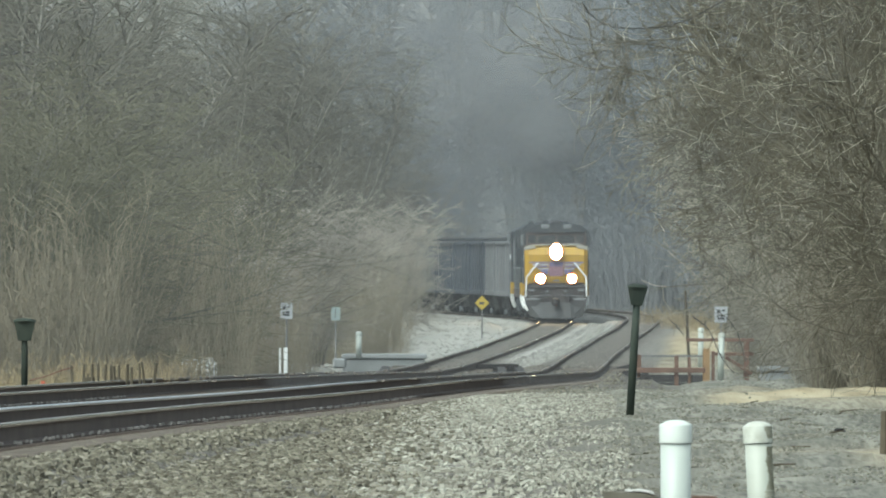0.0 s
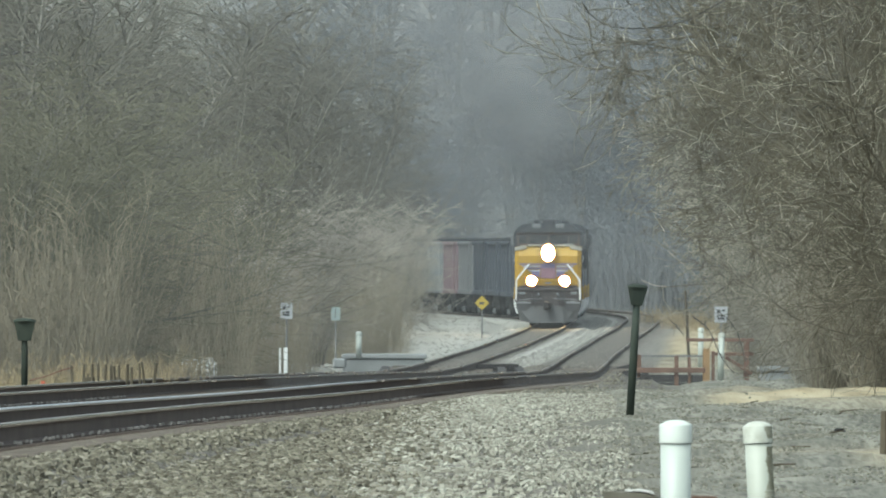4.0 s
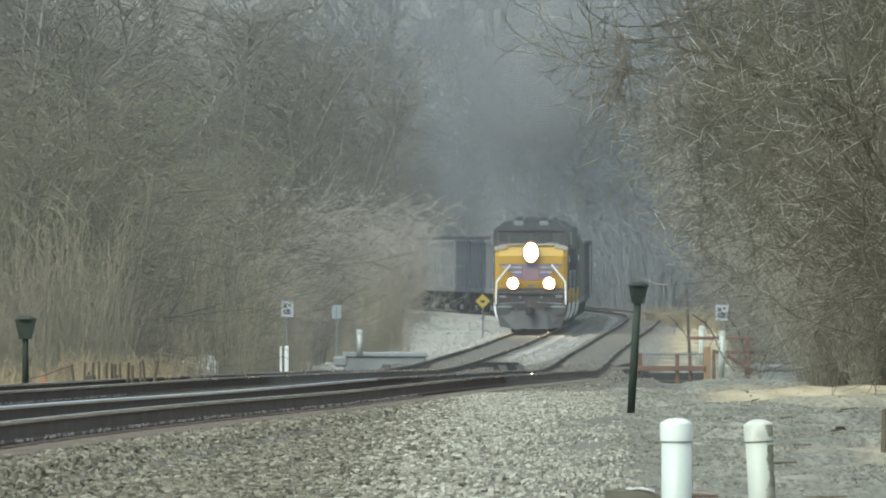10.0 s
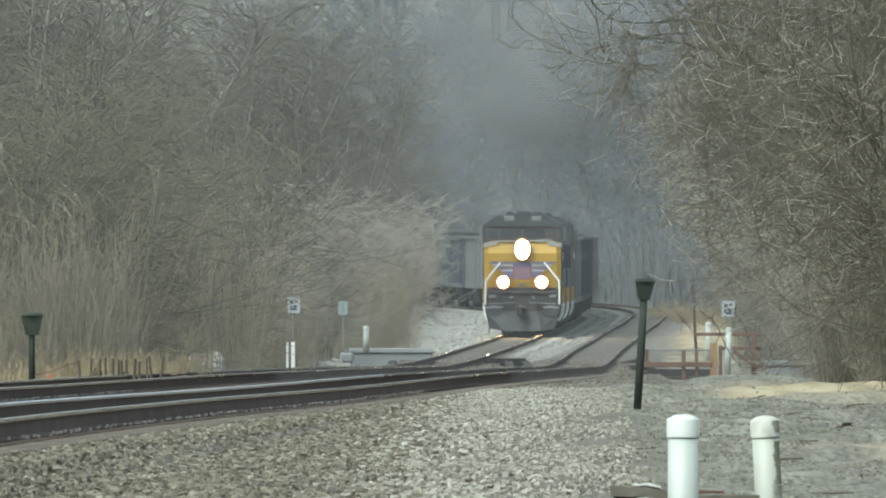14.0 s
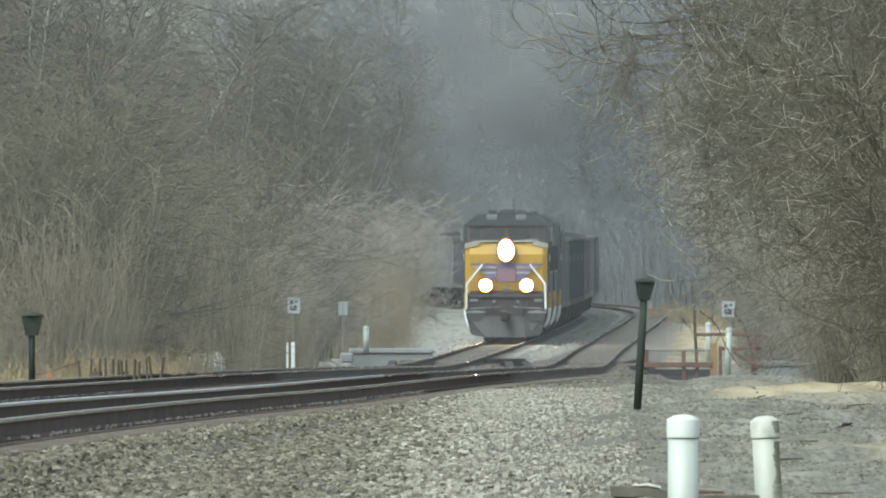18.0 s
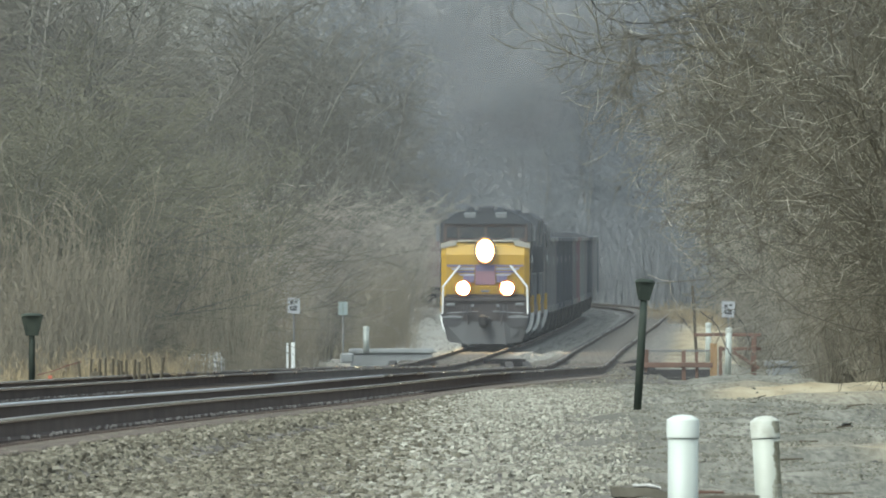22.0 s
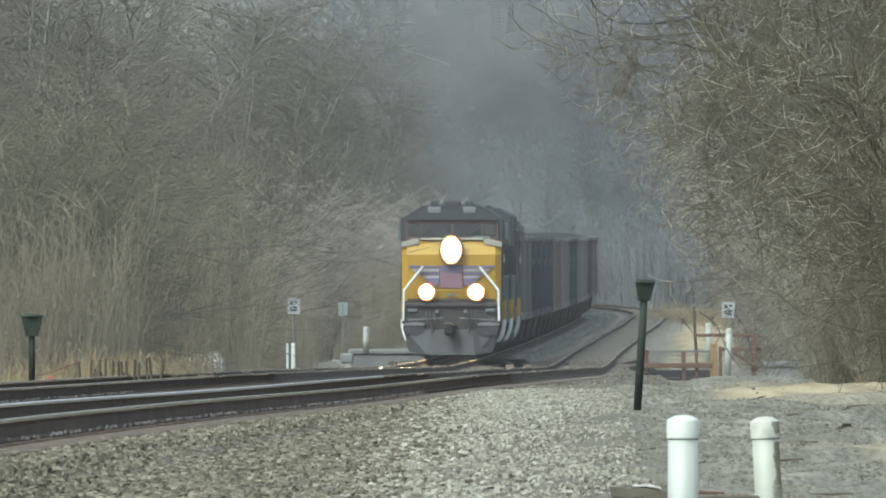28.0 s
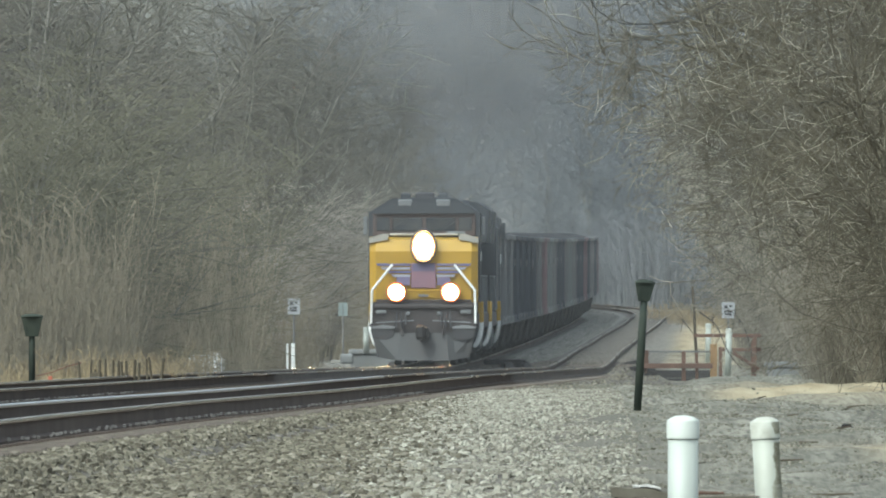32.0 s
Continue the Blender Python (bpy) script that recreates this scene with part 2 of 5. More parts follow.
M_BLACK = worn("black_paint", (0.04, 0.04, 0.045), (0.07, 0.07, 0.07), 0.6)
M_SIGN = worn("sign_white", (0.36, 0.37, 0.38), (0.30, 0.30, 0.30), 0.5, 0.0, 30, 4, 0.4, 0.02)
M_SIGN_PALE = worn("sign_pale_green", (0.27, 0.32, 0.31), (0.22, 0.26, 0.25), 0.5, 0.0, 30, 4, 0.4, 0.02)
M_YELLOW_SIGN = worn("sign_yellow", (0.46, 0.335, 0.04), (0.36, 0.25, 0.04), 0.5, 0.0, 30, 4, 0.4, 0.02)
M_POST = worn("grey_post", (0.17, 0.17, 0.17), (0.12, 0.11, 0.10), 0.7)
M_BROWN = worn("red_brown_wood", (0.15, 0.092, 0.068), (0.095, 0.062, 0.05), 0.85, 0.0, 25, 3, 0.6, 0.4)
M_ORANGE_WOOD = worn("orange_brown_wood", (0.28, 0.18, 0.09), (0.20, 0.13, 0.075), 0.85, 0.0, 25, 3, 0.6, 0.4)
M_STAKE = worn("weathered_stake", (0.10, 0.086, 0.062), (0.065, 0.056, 0.042), 0.9, 0.0, 25, 5, 0.6, 0.4)
M_CONCRETE = worn("concrete", (0.26, 0.268, 0.265), (0.18, 0.185, 0.18), 0.9, 0.0, 20, 1.2, 0.6, 0.3)
M_DECK = worn("bridge_deck", (0.058, 0.054, 0.052), (0.042, 0.039, 0.037), 0.95)
M_BOARD = worn("grey_board", (0.15, 0.138, 0.108), (0.075, 0.066, 0.05), 0.9, 0.0, 40, 8, 0.8, 0.5)
# near-black colour carries the shade of the abutment and box board
M_SHADE_DARK = worn("shade_dark_timber", (0.022, 0.02, 0.02), (0.035, 0.03, 0.028), 0.8)
M_FLAG = worn("orange_red_flag", (0.42, 0.11, 0.06), (0.30, 0.09, 0.06), 0.7)
M_STRING = worn("faded_red_string", (0.16, 0.07, 0.055), (0.12, 0.06, 0.05), 0.8)
M_YELLOW = worn("loco_yellow", (0.47, 0.285, 0.022), (0.34, 0.22, 0.045), 0.45, 0.0, 20, 1.2, 0.5, 0.05)
M_LOCO_GREY = worn("loco_grey", (0.042, 0.047, 0.054), (0.036, 0.038, 0.041), 0.6, 0.0, 20, 1.2, 0.6, 0.05)
M_LOCO_LIGHT = worn("loco_light_grey", (0.18, 0.19, 0.195), (0.13, 0.135, 0.135), 0.55, 0.0, 20, 1.5, 0.5, 0.05)
M_PILOT = worn("pilot_grime", (0.045, 0.038, 0.038), (0.066, 0.057, 0.052), 0.75, 0.0, 14, 1.6, 0.7, 0.2)
M_PLOW = worn("plow_grey", (0.052, 0.054, 0.055), (0.046, 0.043, 0.041), 0.6, 0.0, 14, 1.4, 0.7, 0.2)
M_LAVENDER = worn("faded_blue_red_emblem", (0.15, 0.14, 0.24), (0.19, 0.14, 0.19), 0.55, 0.0, 20, 3, 0.6, 0.03)
M_EMBLEM_RED = worn("faded_pink_emblem", (0.24, 0.14, 0.17), (0.18, 0.12, 0.17), 0.55, 0.0, 20, 3, 0.6, 0.03)
M_WING = worn("wing_stripe_white", (0.36, 0.36, 0.38), (0.26, 0.26, 0.29), 0.55, 0.0, 20, 3, 0.5, 0.03)
M_GLASS = worn("cab_glass", (0.05, 0.055, 0.06), (0.09, 0.085, 0.08), 0.12)
M_SHOULDER = worn("shoulder_cream", (0.38, 0.365, 0.315), (0.27, 0.255, 0.215), 0.55, 0.0, 20, 2, 0.5, 0.03)
M_MAROON = worn("windscreen_surround", (0.075, 0.054, 0.05), (0.055, 0.048, 0.048), 0.6)
M_TRUCK = worn("truck_grime", (0.036, 0.035, 0.036), (0.052, 0.048, 0.044), 0.85, 0.0, 12, 1.5, 0.7, 0.2)
M_HEAD = lamp_mat("lit_headlamp", (1.0, 0.62, 0.27), 450.0)
# a glowing ring added for the orange halo round the lens
M_HALO = lamp_mat("halo_glow", (1.0, 0.36, 0.10), 1.8)
# red of the bezel is the lamp's halo put into paint
M_BEZEL = worn("halo_red_bezel", (0.50, 0.13, 0.05), (0.34, 0.09, 0.05), 0.4, 0.0, 20, 3, 0.4, 0.03)
M_CAR_GREY = worn("car_grey", (0.165, 0.168, 0.172), (0.13, 0.13, 0.13), 0.7, 0.0, 14, 0.7, 0.7, 0.1)
M_CAR_LIGHT = worn("car_light_grey", (0.19, 0.203, 0.21), (0.145, 0.153, 0.156), 0.7, 0.0, 14, 0.7, 0.7, 0.1)
M_CAR_DARK = worn("car_dark", (0.05, 0.058, 0.074), (0.04, 0.046, 0.055), 0.7, 0.0, 14, 0.7, 0.7, 0.1)
M_CAR_RED = worn("car_red_brown", (0.175, 0.113, 0.121), (0.135, 0.095, 0.10), 0.7, 0.0, 14, 0.7, 0.7, 0.1)
M_COAL = worn("coal", (0.03, 0.03, 0.033), (0.06, 0.06, 0.06), 0.8, 0.0, 30, 5, 0.6, 0.8)
# farther left shrubs paler than near ones: haze put into the bark
M_TWIG_L = twig_mat("twigs_left_hazed", (0.365, 0.336, 0.282), (0.445, 0.41, 0.344))
M_TWIG_T = twig_mat("twigs_tall", (0.16, 0.149, 0.12), (0.203, 0.19, 0.153))
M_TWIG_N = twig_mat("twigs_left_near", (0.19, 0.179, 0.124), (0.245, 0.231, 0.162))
# the third colour paints a few twigs as if sunlit
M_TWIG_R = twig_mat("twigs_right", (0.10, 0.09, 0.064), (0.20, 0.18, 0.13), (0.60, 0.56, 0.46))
# blue-grey of the far twigs: aerial haze put into the bark colour
M_TWIG_B = twig_mat("hazed_twigs_back", (0.212, 0.226, 0.242), (0.275, 0.29, 0.304))
M_TRUNK = twig_mat("bark", (0.20, 0.19, 0.165), (0.31, 0.29, 0.25))
# paler than the near right twigs: haze put into this colour
M_TWIG_M = twig_mat("twigs_roadside_hazed", (0.255, 0.234, 0.184), (0.43, 0.395, 0.312))
M_CANE = twig_mat("dry_cane", (0.30, 0.264, 0.192), (0.345, 0.303, 0.22))
# far brush greyed in its colour for the same haze
M_BRUSH_B = twig_mat("hazed_far_brush", (0.21, 0.22, 0.228), (0.31, 0.318, 0.325))
M_GRASS = twig_mat("dry_grass", (0.29, 0.235, 0.145), (0.46, 0.37, 0.225))
M_BARK_R = twig_mat("brown_bark", (0.125, 0.112, 0.085), (0.20, 0.18, 0.137))
M_DARKBARK = twig_mat("dark_bark", (0.06, 0.057, 0.05), (0.12, 0.11, 0.095))
M_BRUSH = twig_mat("brown_brush", (0.21, 0.194, 0.156), (0.46, 0.42, 0.338))


# ---- mesh helpers ----
def part(name, bm, material, parent=None, label=""):
    me = bpy.data.meshes.new(name)
    bm.to_mesh(me)
    bm.free()
    return link(name, me, material, parent, label)


def link(name, me, material, parent=None, label=""):
    if material is not None and not me.materials:
        me.materials.append(material)
    ob = new(name, me)
    ob.parent = parent
    return tagged(ob, label)


def box_into(bm, x0, x1, y0, y1, z0, z1, bevel=0.0, m=None):
    mat = Matrix.Translation(((x0 + x1) / 2, (y0 + y1) / 2, (z0 + z1) / 2)) @ Matrix.Diagonal((x1 - x0, y1 - y0, z1 - z0, 1))
    if m is not None:
        mat = m @ mat
    r = bmesh.ops.create_cube(bm, size=1, matrix=mat)
    if bevel:
        es = {e for v in r["verts"] for e in v.link_edges}
        bmesh.ops.bevel(bm, geom=list(es), offset=bevel, segments=1, affect="EDGES")


def box(x0, x1, y0, y1, z0, z1, bevel=0.0, m=None):
    bm = bmesh.new()
    box_into(bm, x0, x1, y0, y1, z0, z1, bevel, m)
    return bm


def rod_into(bm, a, b, r, r2=None, seg=8):
    a, b = Vector(a), Vector(b)
    d = b - a
    m = Matrix.Translation((a + b) / 2) @ d.to_track_quat("Z", "Y").to_matrix().to_4x4()
    bmesh.ops.create_cone(bm, cap_ends=True, segments=seg, radius1=r, radius2=r if r2 is None else r2, depth=d.length, matrix=m)


def rod(a, b, r, r2=None, seg=8):
    bm = bmesh.new()
    rod_into(bm, a, b, r, r2, seg)
    return bm


def turned(profile, seg=28, cap=True):
    """A turned body: (radius, height) from the bottom up."""
    bm = bmesh.new()
    rings = []
    for r, z in profile:
        rings.append([bm.verts.new((r * math.cos(k * math.tau / seg), r * math.sin(k * math.tau / seg), z)) for k in range(seg)])
    for p, q in zip(rings, rings[1:]):
        for k in range(seg):
            bm.faces.new((p[k], p[(k + 1) % seg], q[(k + 1) % seg], q[k])).smooth = True
    if cap:
        bm.faces.new(rings[0][::-1])
        bm.faces.new(rings[-1])
    return bm


def prism(outline, y0, y1):
    """An outline in x and z, pushed from y0 to y1."""
    bm = bmesh.new()
    p = [bm.verts.new((x, y0, z)) for x, z in outline]
    q = [bm.verts.new((x, y1, z)) for x, z in outline]
    bm.faces.new(p)
    bm.faces.new(q[::-1])
    for k in range(len(p)):
        j = (k + 1) % len(p)
        bm.faces.new((p[j], p[k], q[k], q[j]))
    bmesh.ops.recalc_face_normals(bm, faces=bm.faces)
    return bm


def thing(name, m, label, category, group="", kind=""):
    ob = new(name)
    ob.matrix_basis = m
    ob.empty_display_size = 0.2
    return tagged(ob, label, category, group, kind)


# ---- ground ----
def build_ground():
    us = np.concatenate([[-2500, -900, -300, -120, -80, -60], np.arange(-48, -14, 3.0), np.arange(-14, -4, 1.0), np.arange(-4, 10.01, 0.25),
                         np.arange(11, 24, 1.0), np.arange(24, 70, 4.0), [80, 110, 160, 300, 900, 2500]])
    ys = np.concatenate([[-1500, -400, -100, 0, 40, 70], np.arange(90, 340, 1.5), np.arange(340, 552, 4.0), np.arange(552, 586, 1.0),
                         np.arange(588, 1000, 6.0), np.arange(1000, 1500, 15.0), [1550, 1700, 2000, 2600, 3600, 4800]])
    yy, uu = np.meshgrid(ys, us, indexing="ij")
    cx = far_x(np.clip(yy, 0, 1500))
    xx = cx + uu
    zz = ground_z(xx, np.clip(yy, 0, 1500))
    rng = np.random.default_rng(3)
    zz += rng.normal(0, 0.012, zz.shape) * ((uu > -3) & (uu < 14))
    zz += np.where(yy > 1500, (yy - 1500) * 0.15, 0)
    ny, nx = xx.shape
    verts = np.stack([xx, yy, zz], -1).reshape(-1, 3)
    idx = np.arange(ny * nx).reshape(ny, nx)
    faces = np.stack([idx[:-1, :-1], idx[:-1, 1:], idx[1:, 1:], idx[1:, :-1]], -1).reshape(-1, 4)
    me = bpy.data.meshes.new("ground")
    me.from_pydata(verts.tolist(), [], faces.tolist())
    # what covers it: gravel, straw, litter
    w = xx - near_x(np.clip(yy, 0, 1500))
    grav = np.where((uu > -4.2) & (w < np.where(yy > 540, 2.3, 3.0)), 1.0, 0.0)
    grav = np.maximum(grav, ((uu > -9) & (uu < 0) & (yy > 590)) * 0.75)
    grav = np.maximum(grav, np.clip(1 - (xx - 0.006 * yy + 0.2) / 1.2, 0, 1) * (uu > 0) * (yy < 330))
    wob = 8 * np.sin(xx * 1.3) + 6 * np.sin(xx * 3.1 + 1)
    straw = bump01(xx - 0.0125 * yy, 0, 0.9) * bump01(yy + wob, 252, 285) * (1 - bump01(yy + wob, 345, 362))
    straw = np.maximum(straw * (0.62 + 0.38 * np.sin(yy * 0.21 + xx * 0.8)),
                       0.8 * bump01(xx - 0.0185 * yy, 0, 0.35) * bump01(yy + 0.5 * wob, 160, 168) * (1 - bump01(yy + 0.5 * wob, 178, 188)))
    straw = np.maximum(straw, ((w > 1.5) & (yy > 660) & (yy < 1000)) * bump01(w, 1.9 - 0.4 * bump01(yy, 690, 760), 2.6) * (1 - bump01(w, 9, 13)))
    straw = np.maximum(straw, bump01(-uu, 3.2, 5) * (yy < 560) * 0.85 * (1 - bump01(-uu, 9, 13)))
    straw = np.maximum(straw, 0.4 * (w > 2.3) * (yy > 584) * (yy < 700) * (1 - bump01(w, 9, 13)))
    lit = np.maximum(bump01(-uu, 9, 14), bump01(w, 9.5, 13))
    lit = np.maximum(lit, ((yy > CREEK[0]) & (yy < CREEK[1])) * 0.9)
    col = me.color_attributes.new("cover", "FLOAT_COLOR", "POINT")
    pale = bump01(yy, 585, 650) * bump01(np.abs(uu), 0.95, 1.35) * bump01(np.abs(w), 0.95, 1.35) * np.where(w > 0, 0.25, 1.0)
    pale = np.maximum(pale, 0.05 * bump01(yy, 585, 650))
    data = np.stack([grav, straw, lit, pale], -1).reshape(-1)
    col.data.foreach_set("color", data.astype(np.float32))
    me.polygons.foreach_set("use_smooth", [True] * len(me.polygons))
    tagged(link("ground", me, M_GROUND), "gravel bed, grey grit, dry straw grass and leaf litter", "ground", kind="structure")


build_ground()


def scatter_stones(name, xs, ys, sizes, material, label, sink=0.25, flat=0.75, parent=None, zs=None):
    """Angular stones, each a jittered block, joined in one mesh."""
    rng = np.random.default_rng(len(xs))
    n = len(xs)
    z = ground_z(xs, ys) if zs is None else zs
    base = np.array([(-1, -1, -1), (1, -1, -1), (1, 1, -1), (-1, 1, -1), (-1, -1, 1), (1, -1, 1), (1, 1, 1), (-1, 1, 1)], float)
    v = base[None] * (1 + rng.uniform(-0.45, 0.25, (n, 8, 3)))
    v[:, 4:, :2] *= rng.uniform(0.45, 0.95, (n, 1, 1))
    v *= np.stack([sizes, sizes * rng.uniform(0.7, 1.3, n), sizes * flat * rng.uniform(0.6, 1.2, n)], -1)[:, None] * 0.5
    tilt = rng.uniform(-0.5, 0.5, n)
    v = np.stack([v[..., 0] * np.cos(tilt)[:, None] - v[..., 2] * np.sin(tilt)[:, None], v[..., 1],
                  v[..., 0] * np.sin(tilt)[:, None] + v[..., 2] * np.cos(tilt)[:, None]], -1)
    a = rng.uniform(0, math.tau, n)
    ca, sa = np.cos(a)[:, None], np.sin(a)[:, None]
    v = np.stack([v[..., 0] * ca - v[..., 1] * sa, v[..., 0] * sa + v[..., 1] * ca, v[..., 2]], -1)
    v += np.stack([xs, ys, z + sizes * (0.5 - sink) * flat], -1)[:, None]
    quads = np.array([(3, 2, 1, 0), (4, 5, 6, 7), (0, 1, 5, 4), (1, 2, 6, 5), (2, 3, 7, 6), (3, 0, 4, 7)])
    f = (quads[None] + (np.arange(n) * 8)[:, None, None]).reshape(-1, 4)
    me = bpy.data.meshes.new(name)
    me.from_pydata(v.reshape(-1, 3).tolist(), [], f.tolist())
    ob = link(name, me, material, parent)
    return tagged(ob, label, "gravel", kind="stuff")


def build_ballast():
    rng = np.random.default_rng(11)
    n = 44000
    y = 128 + 190 * rng.random(n) ** 1.5
    lo = np.maximum(-0.0248 * y, near_x(y) + 0.94)
    hi = 0.0075 * y + 0.4
    x = lo + (hi - lo) * rng.random(n) ** 1.1
    fade = np.clip((hi - x) / 1.5, 0.25, 1)
    s = rng.uniform(0.026, 0.07, n) * (0.5 + 0.5 * fade)
    keep = (x < hi) & (hi > lo)
    zs = ground_z(x, y)
    pale = x + rng.normal(0, 0.35, n) > 0.0035 * y - 1.0
    for name, sel, mat, label in (("ballast_stones", keep & ~pale, M_STONE, "tan and grey angular ballast stones on the bed"),
                                  ("pale_ballast_stones", keep & pale, M_STONE_PALE, "pale grey angular stones at the edge of the bed")):
        scatter_stones(name, x[sel], y[sel], s[sel], mat, label, zs=zs[sel])
    # grit on the bare ground beside it
    n = 42000
    y = 126 + 230 * rng.random(n) ** 1.3
    lo, hi = 0.003 * y, 0.0245 * y
    x = lo + (hi - lo) * rng.random(n)
    grassy = ((x > 0.0127 * y) & (y > 258) & (y < 356)) | ((x > 0.0188 * y) & (y > 161) & (y < 187))
    keep = ~grassy | (rng.random(n) < 0.03)
    x, y = x[keep], y[keep]
    n = len(x)
    scatter_stones("scattered_grit", x, y, 0.008 + 0.024 * rng.random(n) ** 2.6 + 0.00003 * y, M_GRIT, "loose grey grit and small stones on bare ground", flat=0.6)
    # between the rails, under their heads
    n = 7000
    y = 140 + 420 * rng.random(n)
    x = near_x(y) + rng.uniform(-6.2, 2.6, n)
    s = rng.uniform(0.025, 0.06, n)
    w, u = np.abs(x - near_x(y)), np.abs(x - far_x(y))
    keep = (np.abs(w - 0.75) > 0.14) & (np.abs(u - 0.75) > 0.14) & (np.abs(x) < 0.0245 * y)
    scatter_stones("bed_stones", x[keep], y[keep], s[keep], M_STONE, "grey stones between the rails")
    n = 9000
    y = 586 + 420 * rng.random(n)
    x = far_x(y) + np.where(rng.random(n) < 0.6, rng.uniform(-9, -1.4, n), rng.uniform(1.5, 2.6, n))
    scatter_stones("far_ballast", x, y, rng.uniform(0.03, 0.08, n), M_FARB, "pale limestone gravel beside the far track")


build_ballast()


# ---- tracks ----
RAIL_YS = np.concatenate([np.arange(20, 600, 4.0), np.arange(600, 1500, 8.0)])
HEAD = [(-0.036, -0.040), (0.036, -0.040), (0.036, -0.014), (0.030, -0.006), (0.018, -0.002), (0, 0), (-0.018, -0.002), (-0.030, -0.006), (-0.036, -0.014)]
WEB = [(-0.075, -0.19), (0.075, -0.19), (0.075, -0.176), (0.012, -0.155), (0.010, -0.042), (-0.010, -0.042), (-0.012, -0.155), (-0.075, -0.176)]


def swept(profile, fx, fz, offset, ys=None):
    ys = RAIL_YS if ys is None else ys
    x, z = fx(ys) + offset, fz(ys)
    k = len(profile)
    pr = np.array(profile)
    v = np.stack([x[:, None] + pr[None, :, 0], np.repeat(ys[:, None], k, 1), z[:, None] + pr[None, :, 1]], -1)
    n = len(ys)
    i = np.arange(n * k).reshape(n, k)
    j = np.roll(i, -1, 1)
    f = np.stack([i[:-1], j[:-1], j[1:], i[1:]], -1).reshape(-1, 4)
    me = bpy.data.meshes.new("rail")
    me.from_pydata(v.reshape(-1, 3).tolist(), [], f.tolist())
    me.polygons.foreach_set("use_smooth", [k == len(HEAD)] * len(me.polygons))
    return me


def build_track(name, fx, fz, label, heads):
    track = thing(name, Matrix(), label, "railway track", kind="structure")
    for off, mat in zip((-0.752, 0.752), heads):
        web = link("rail", swept(WEB, fx, fz, off), M_RUST, track, "rust-brown steel rail")
        link("rail_head", swept(HEAD, fx, fz, off, RAIL_YS[RAIL_YS < 330]), mat, web, "polished running surface")
        link("rail_head", swept(HEAD, fx, fz, off, RAIL_YS[RAIL_YS > 326]), M_FAR_HEAD, web, "dull running surface")
    bm = box(-1.3, 1.3, -0.11, 0.11, -0.17, 0, 0.012)
    tie = bpy.data.meshes.new("tie")
    bm.to_mesh(tie)
    bm.free()
    tie.materials.append(M_TIE)
    bm = bmesh.new()
    for s in (-0.752, 0.752):
        box_into(bm, s - 0.19, s + 0.19, -0.09, 0.09, 0.0, 0.018)
    plate = bpy.data.meshes.new("tie_plate")
    bm.to_mesh(plate)
    bm.free()
    plate.materials.append(M_RUST)
    bm = bmesh.new()
    for s in (-0.752, 0.752):
        for dx in (-0.095, 0.095):
            box_into(bm, s + dx - 0.013, s + dx + 0.013, -0.04, 0.04, 0.018, 0.045, 0.004)
    clip = bpy.data.meshes.new("rail_clip")
    bm.to_mesh(clip)
    bm.free()
    clip.materials.append(M_SPIKE)
    rng = random.Random(5)
    ys = np.arange(136, 1100, 0.56)
    rest_v, rest_f = [], []
    for k, y in enumerate(ys):
        x, z = float(fx(y)), float(fz(y)) - 0.208
        slope = math.atan(float(fx(y + 1) - fx(y - 1)) / 2)
        if k < 280:
            ob = link("tie", tie, None, track)
            ob.matrix_basis = Matrix.Translation((x + rng.uniform(-0.05, 0.05), y + rng.uniform(-0.04, 0.04), z)) @ Matrix.Rotation(-slope + rng.uniform(-0.02, 0.02), 4, "Z")
            pl = link("tie_plate", plate, None, track)
            pl.matrix_basis = Matrix.Translation((x, y, z))
            if rng.random() < 0.55:
                cl = link("rail_clip", clip, None, track)
                cl.matrix_basis = Matrix.Translation((x + rng.uniform(-0.012, 0.012), y, z + rng.uniform(0, 0.018)))
        else:
            b = len(rest_v)
            for dz in (-0.15, 0):
                rest_v += [(x - 1.3, y - 0.11, z + dz), (x + 1.3, y - 0.11, z + dz), (x + 1.3, y + 0.11, z + dz), (x - 1.3, y + 0.11, z + dz)]
            rest_f += [[b + q for q in f] for f in ((4, 5, 6, 7), (0, 1, 5, 4), (1, 2, 6, 5), (2, 3, 7, 6), (3, 0, 4, 7))]
    me = bpy.data.meshes.new("ties")
    me.from_pydata(rest_v, [], rest_f)
    tagged(link("distant_ties", me, M_TIE, track, "weathered wooden ties"), kind="stuff")
    return track


build_track("railway_track_near", near_x, near_z, "ballasted track with weathered ties and worn steel rails", (M_STEEL, M_DULL))
build_track("railway_track_far", far_x, rail_z, "ballasted track with dull brown rails, used by the train", (M_DULL, M_DULL))


# ---- bridges over the creek ----
def build_bridge(name, fx, fz, label):
    br = thing(name, Matrix(), label, "bridge", kind="structure")
    y0, y1 = CREEK[0] - 1.5, CREEK[1] + 1.5
    xm, zm = float(fx((y0 + y1) / 2)), float(fz((y0 + y1) / 2))
    part("deck", box(xm - 1.75, xm + 1.75, y0, y1, zm - 0.75, zm - 0.30, 0.03), M_DECK, br, "dark grimy bridge deck")
    for s in (-1, 1):
        part("kerb", box(xm + s * 1.75 - 0.12, xm + s * 1.75 + 0.12, y0, y1, zm - 0.33, zm - 0.16, 0.02), M_DECK, br, "dark timber kerb")


build_bridge("bridge_far", far_x, rail_z, "short dark railway bridge over a creek")
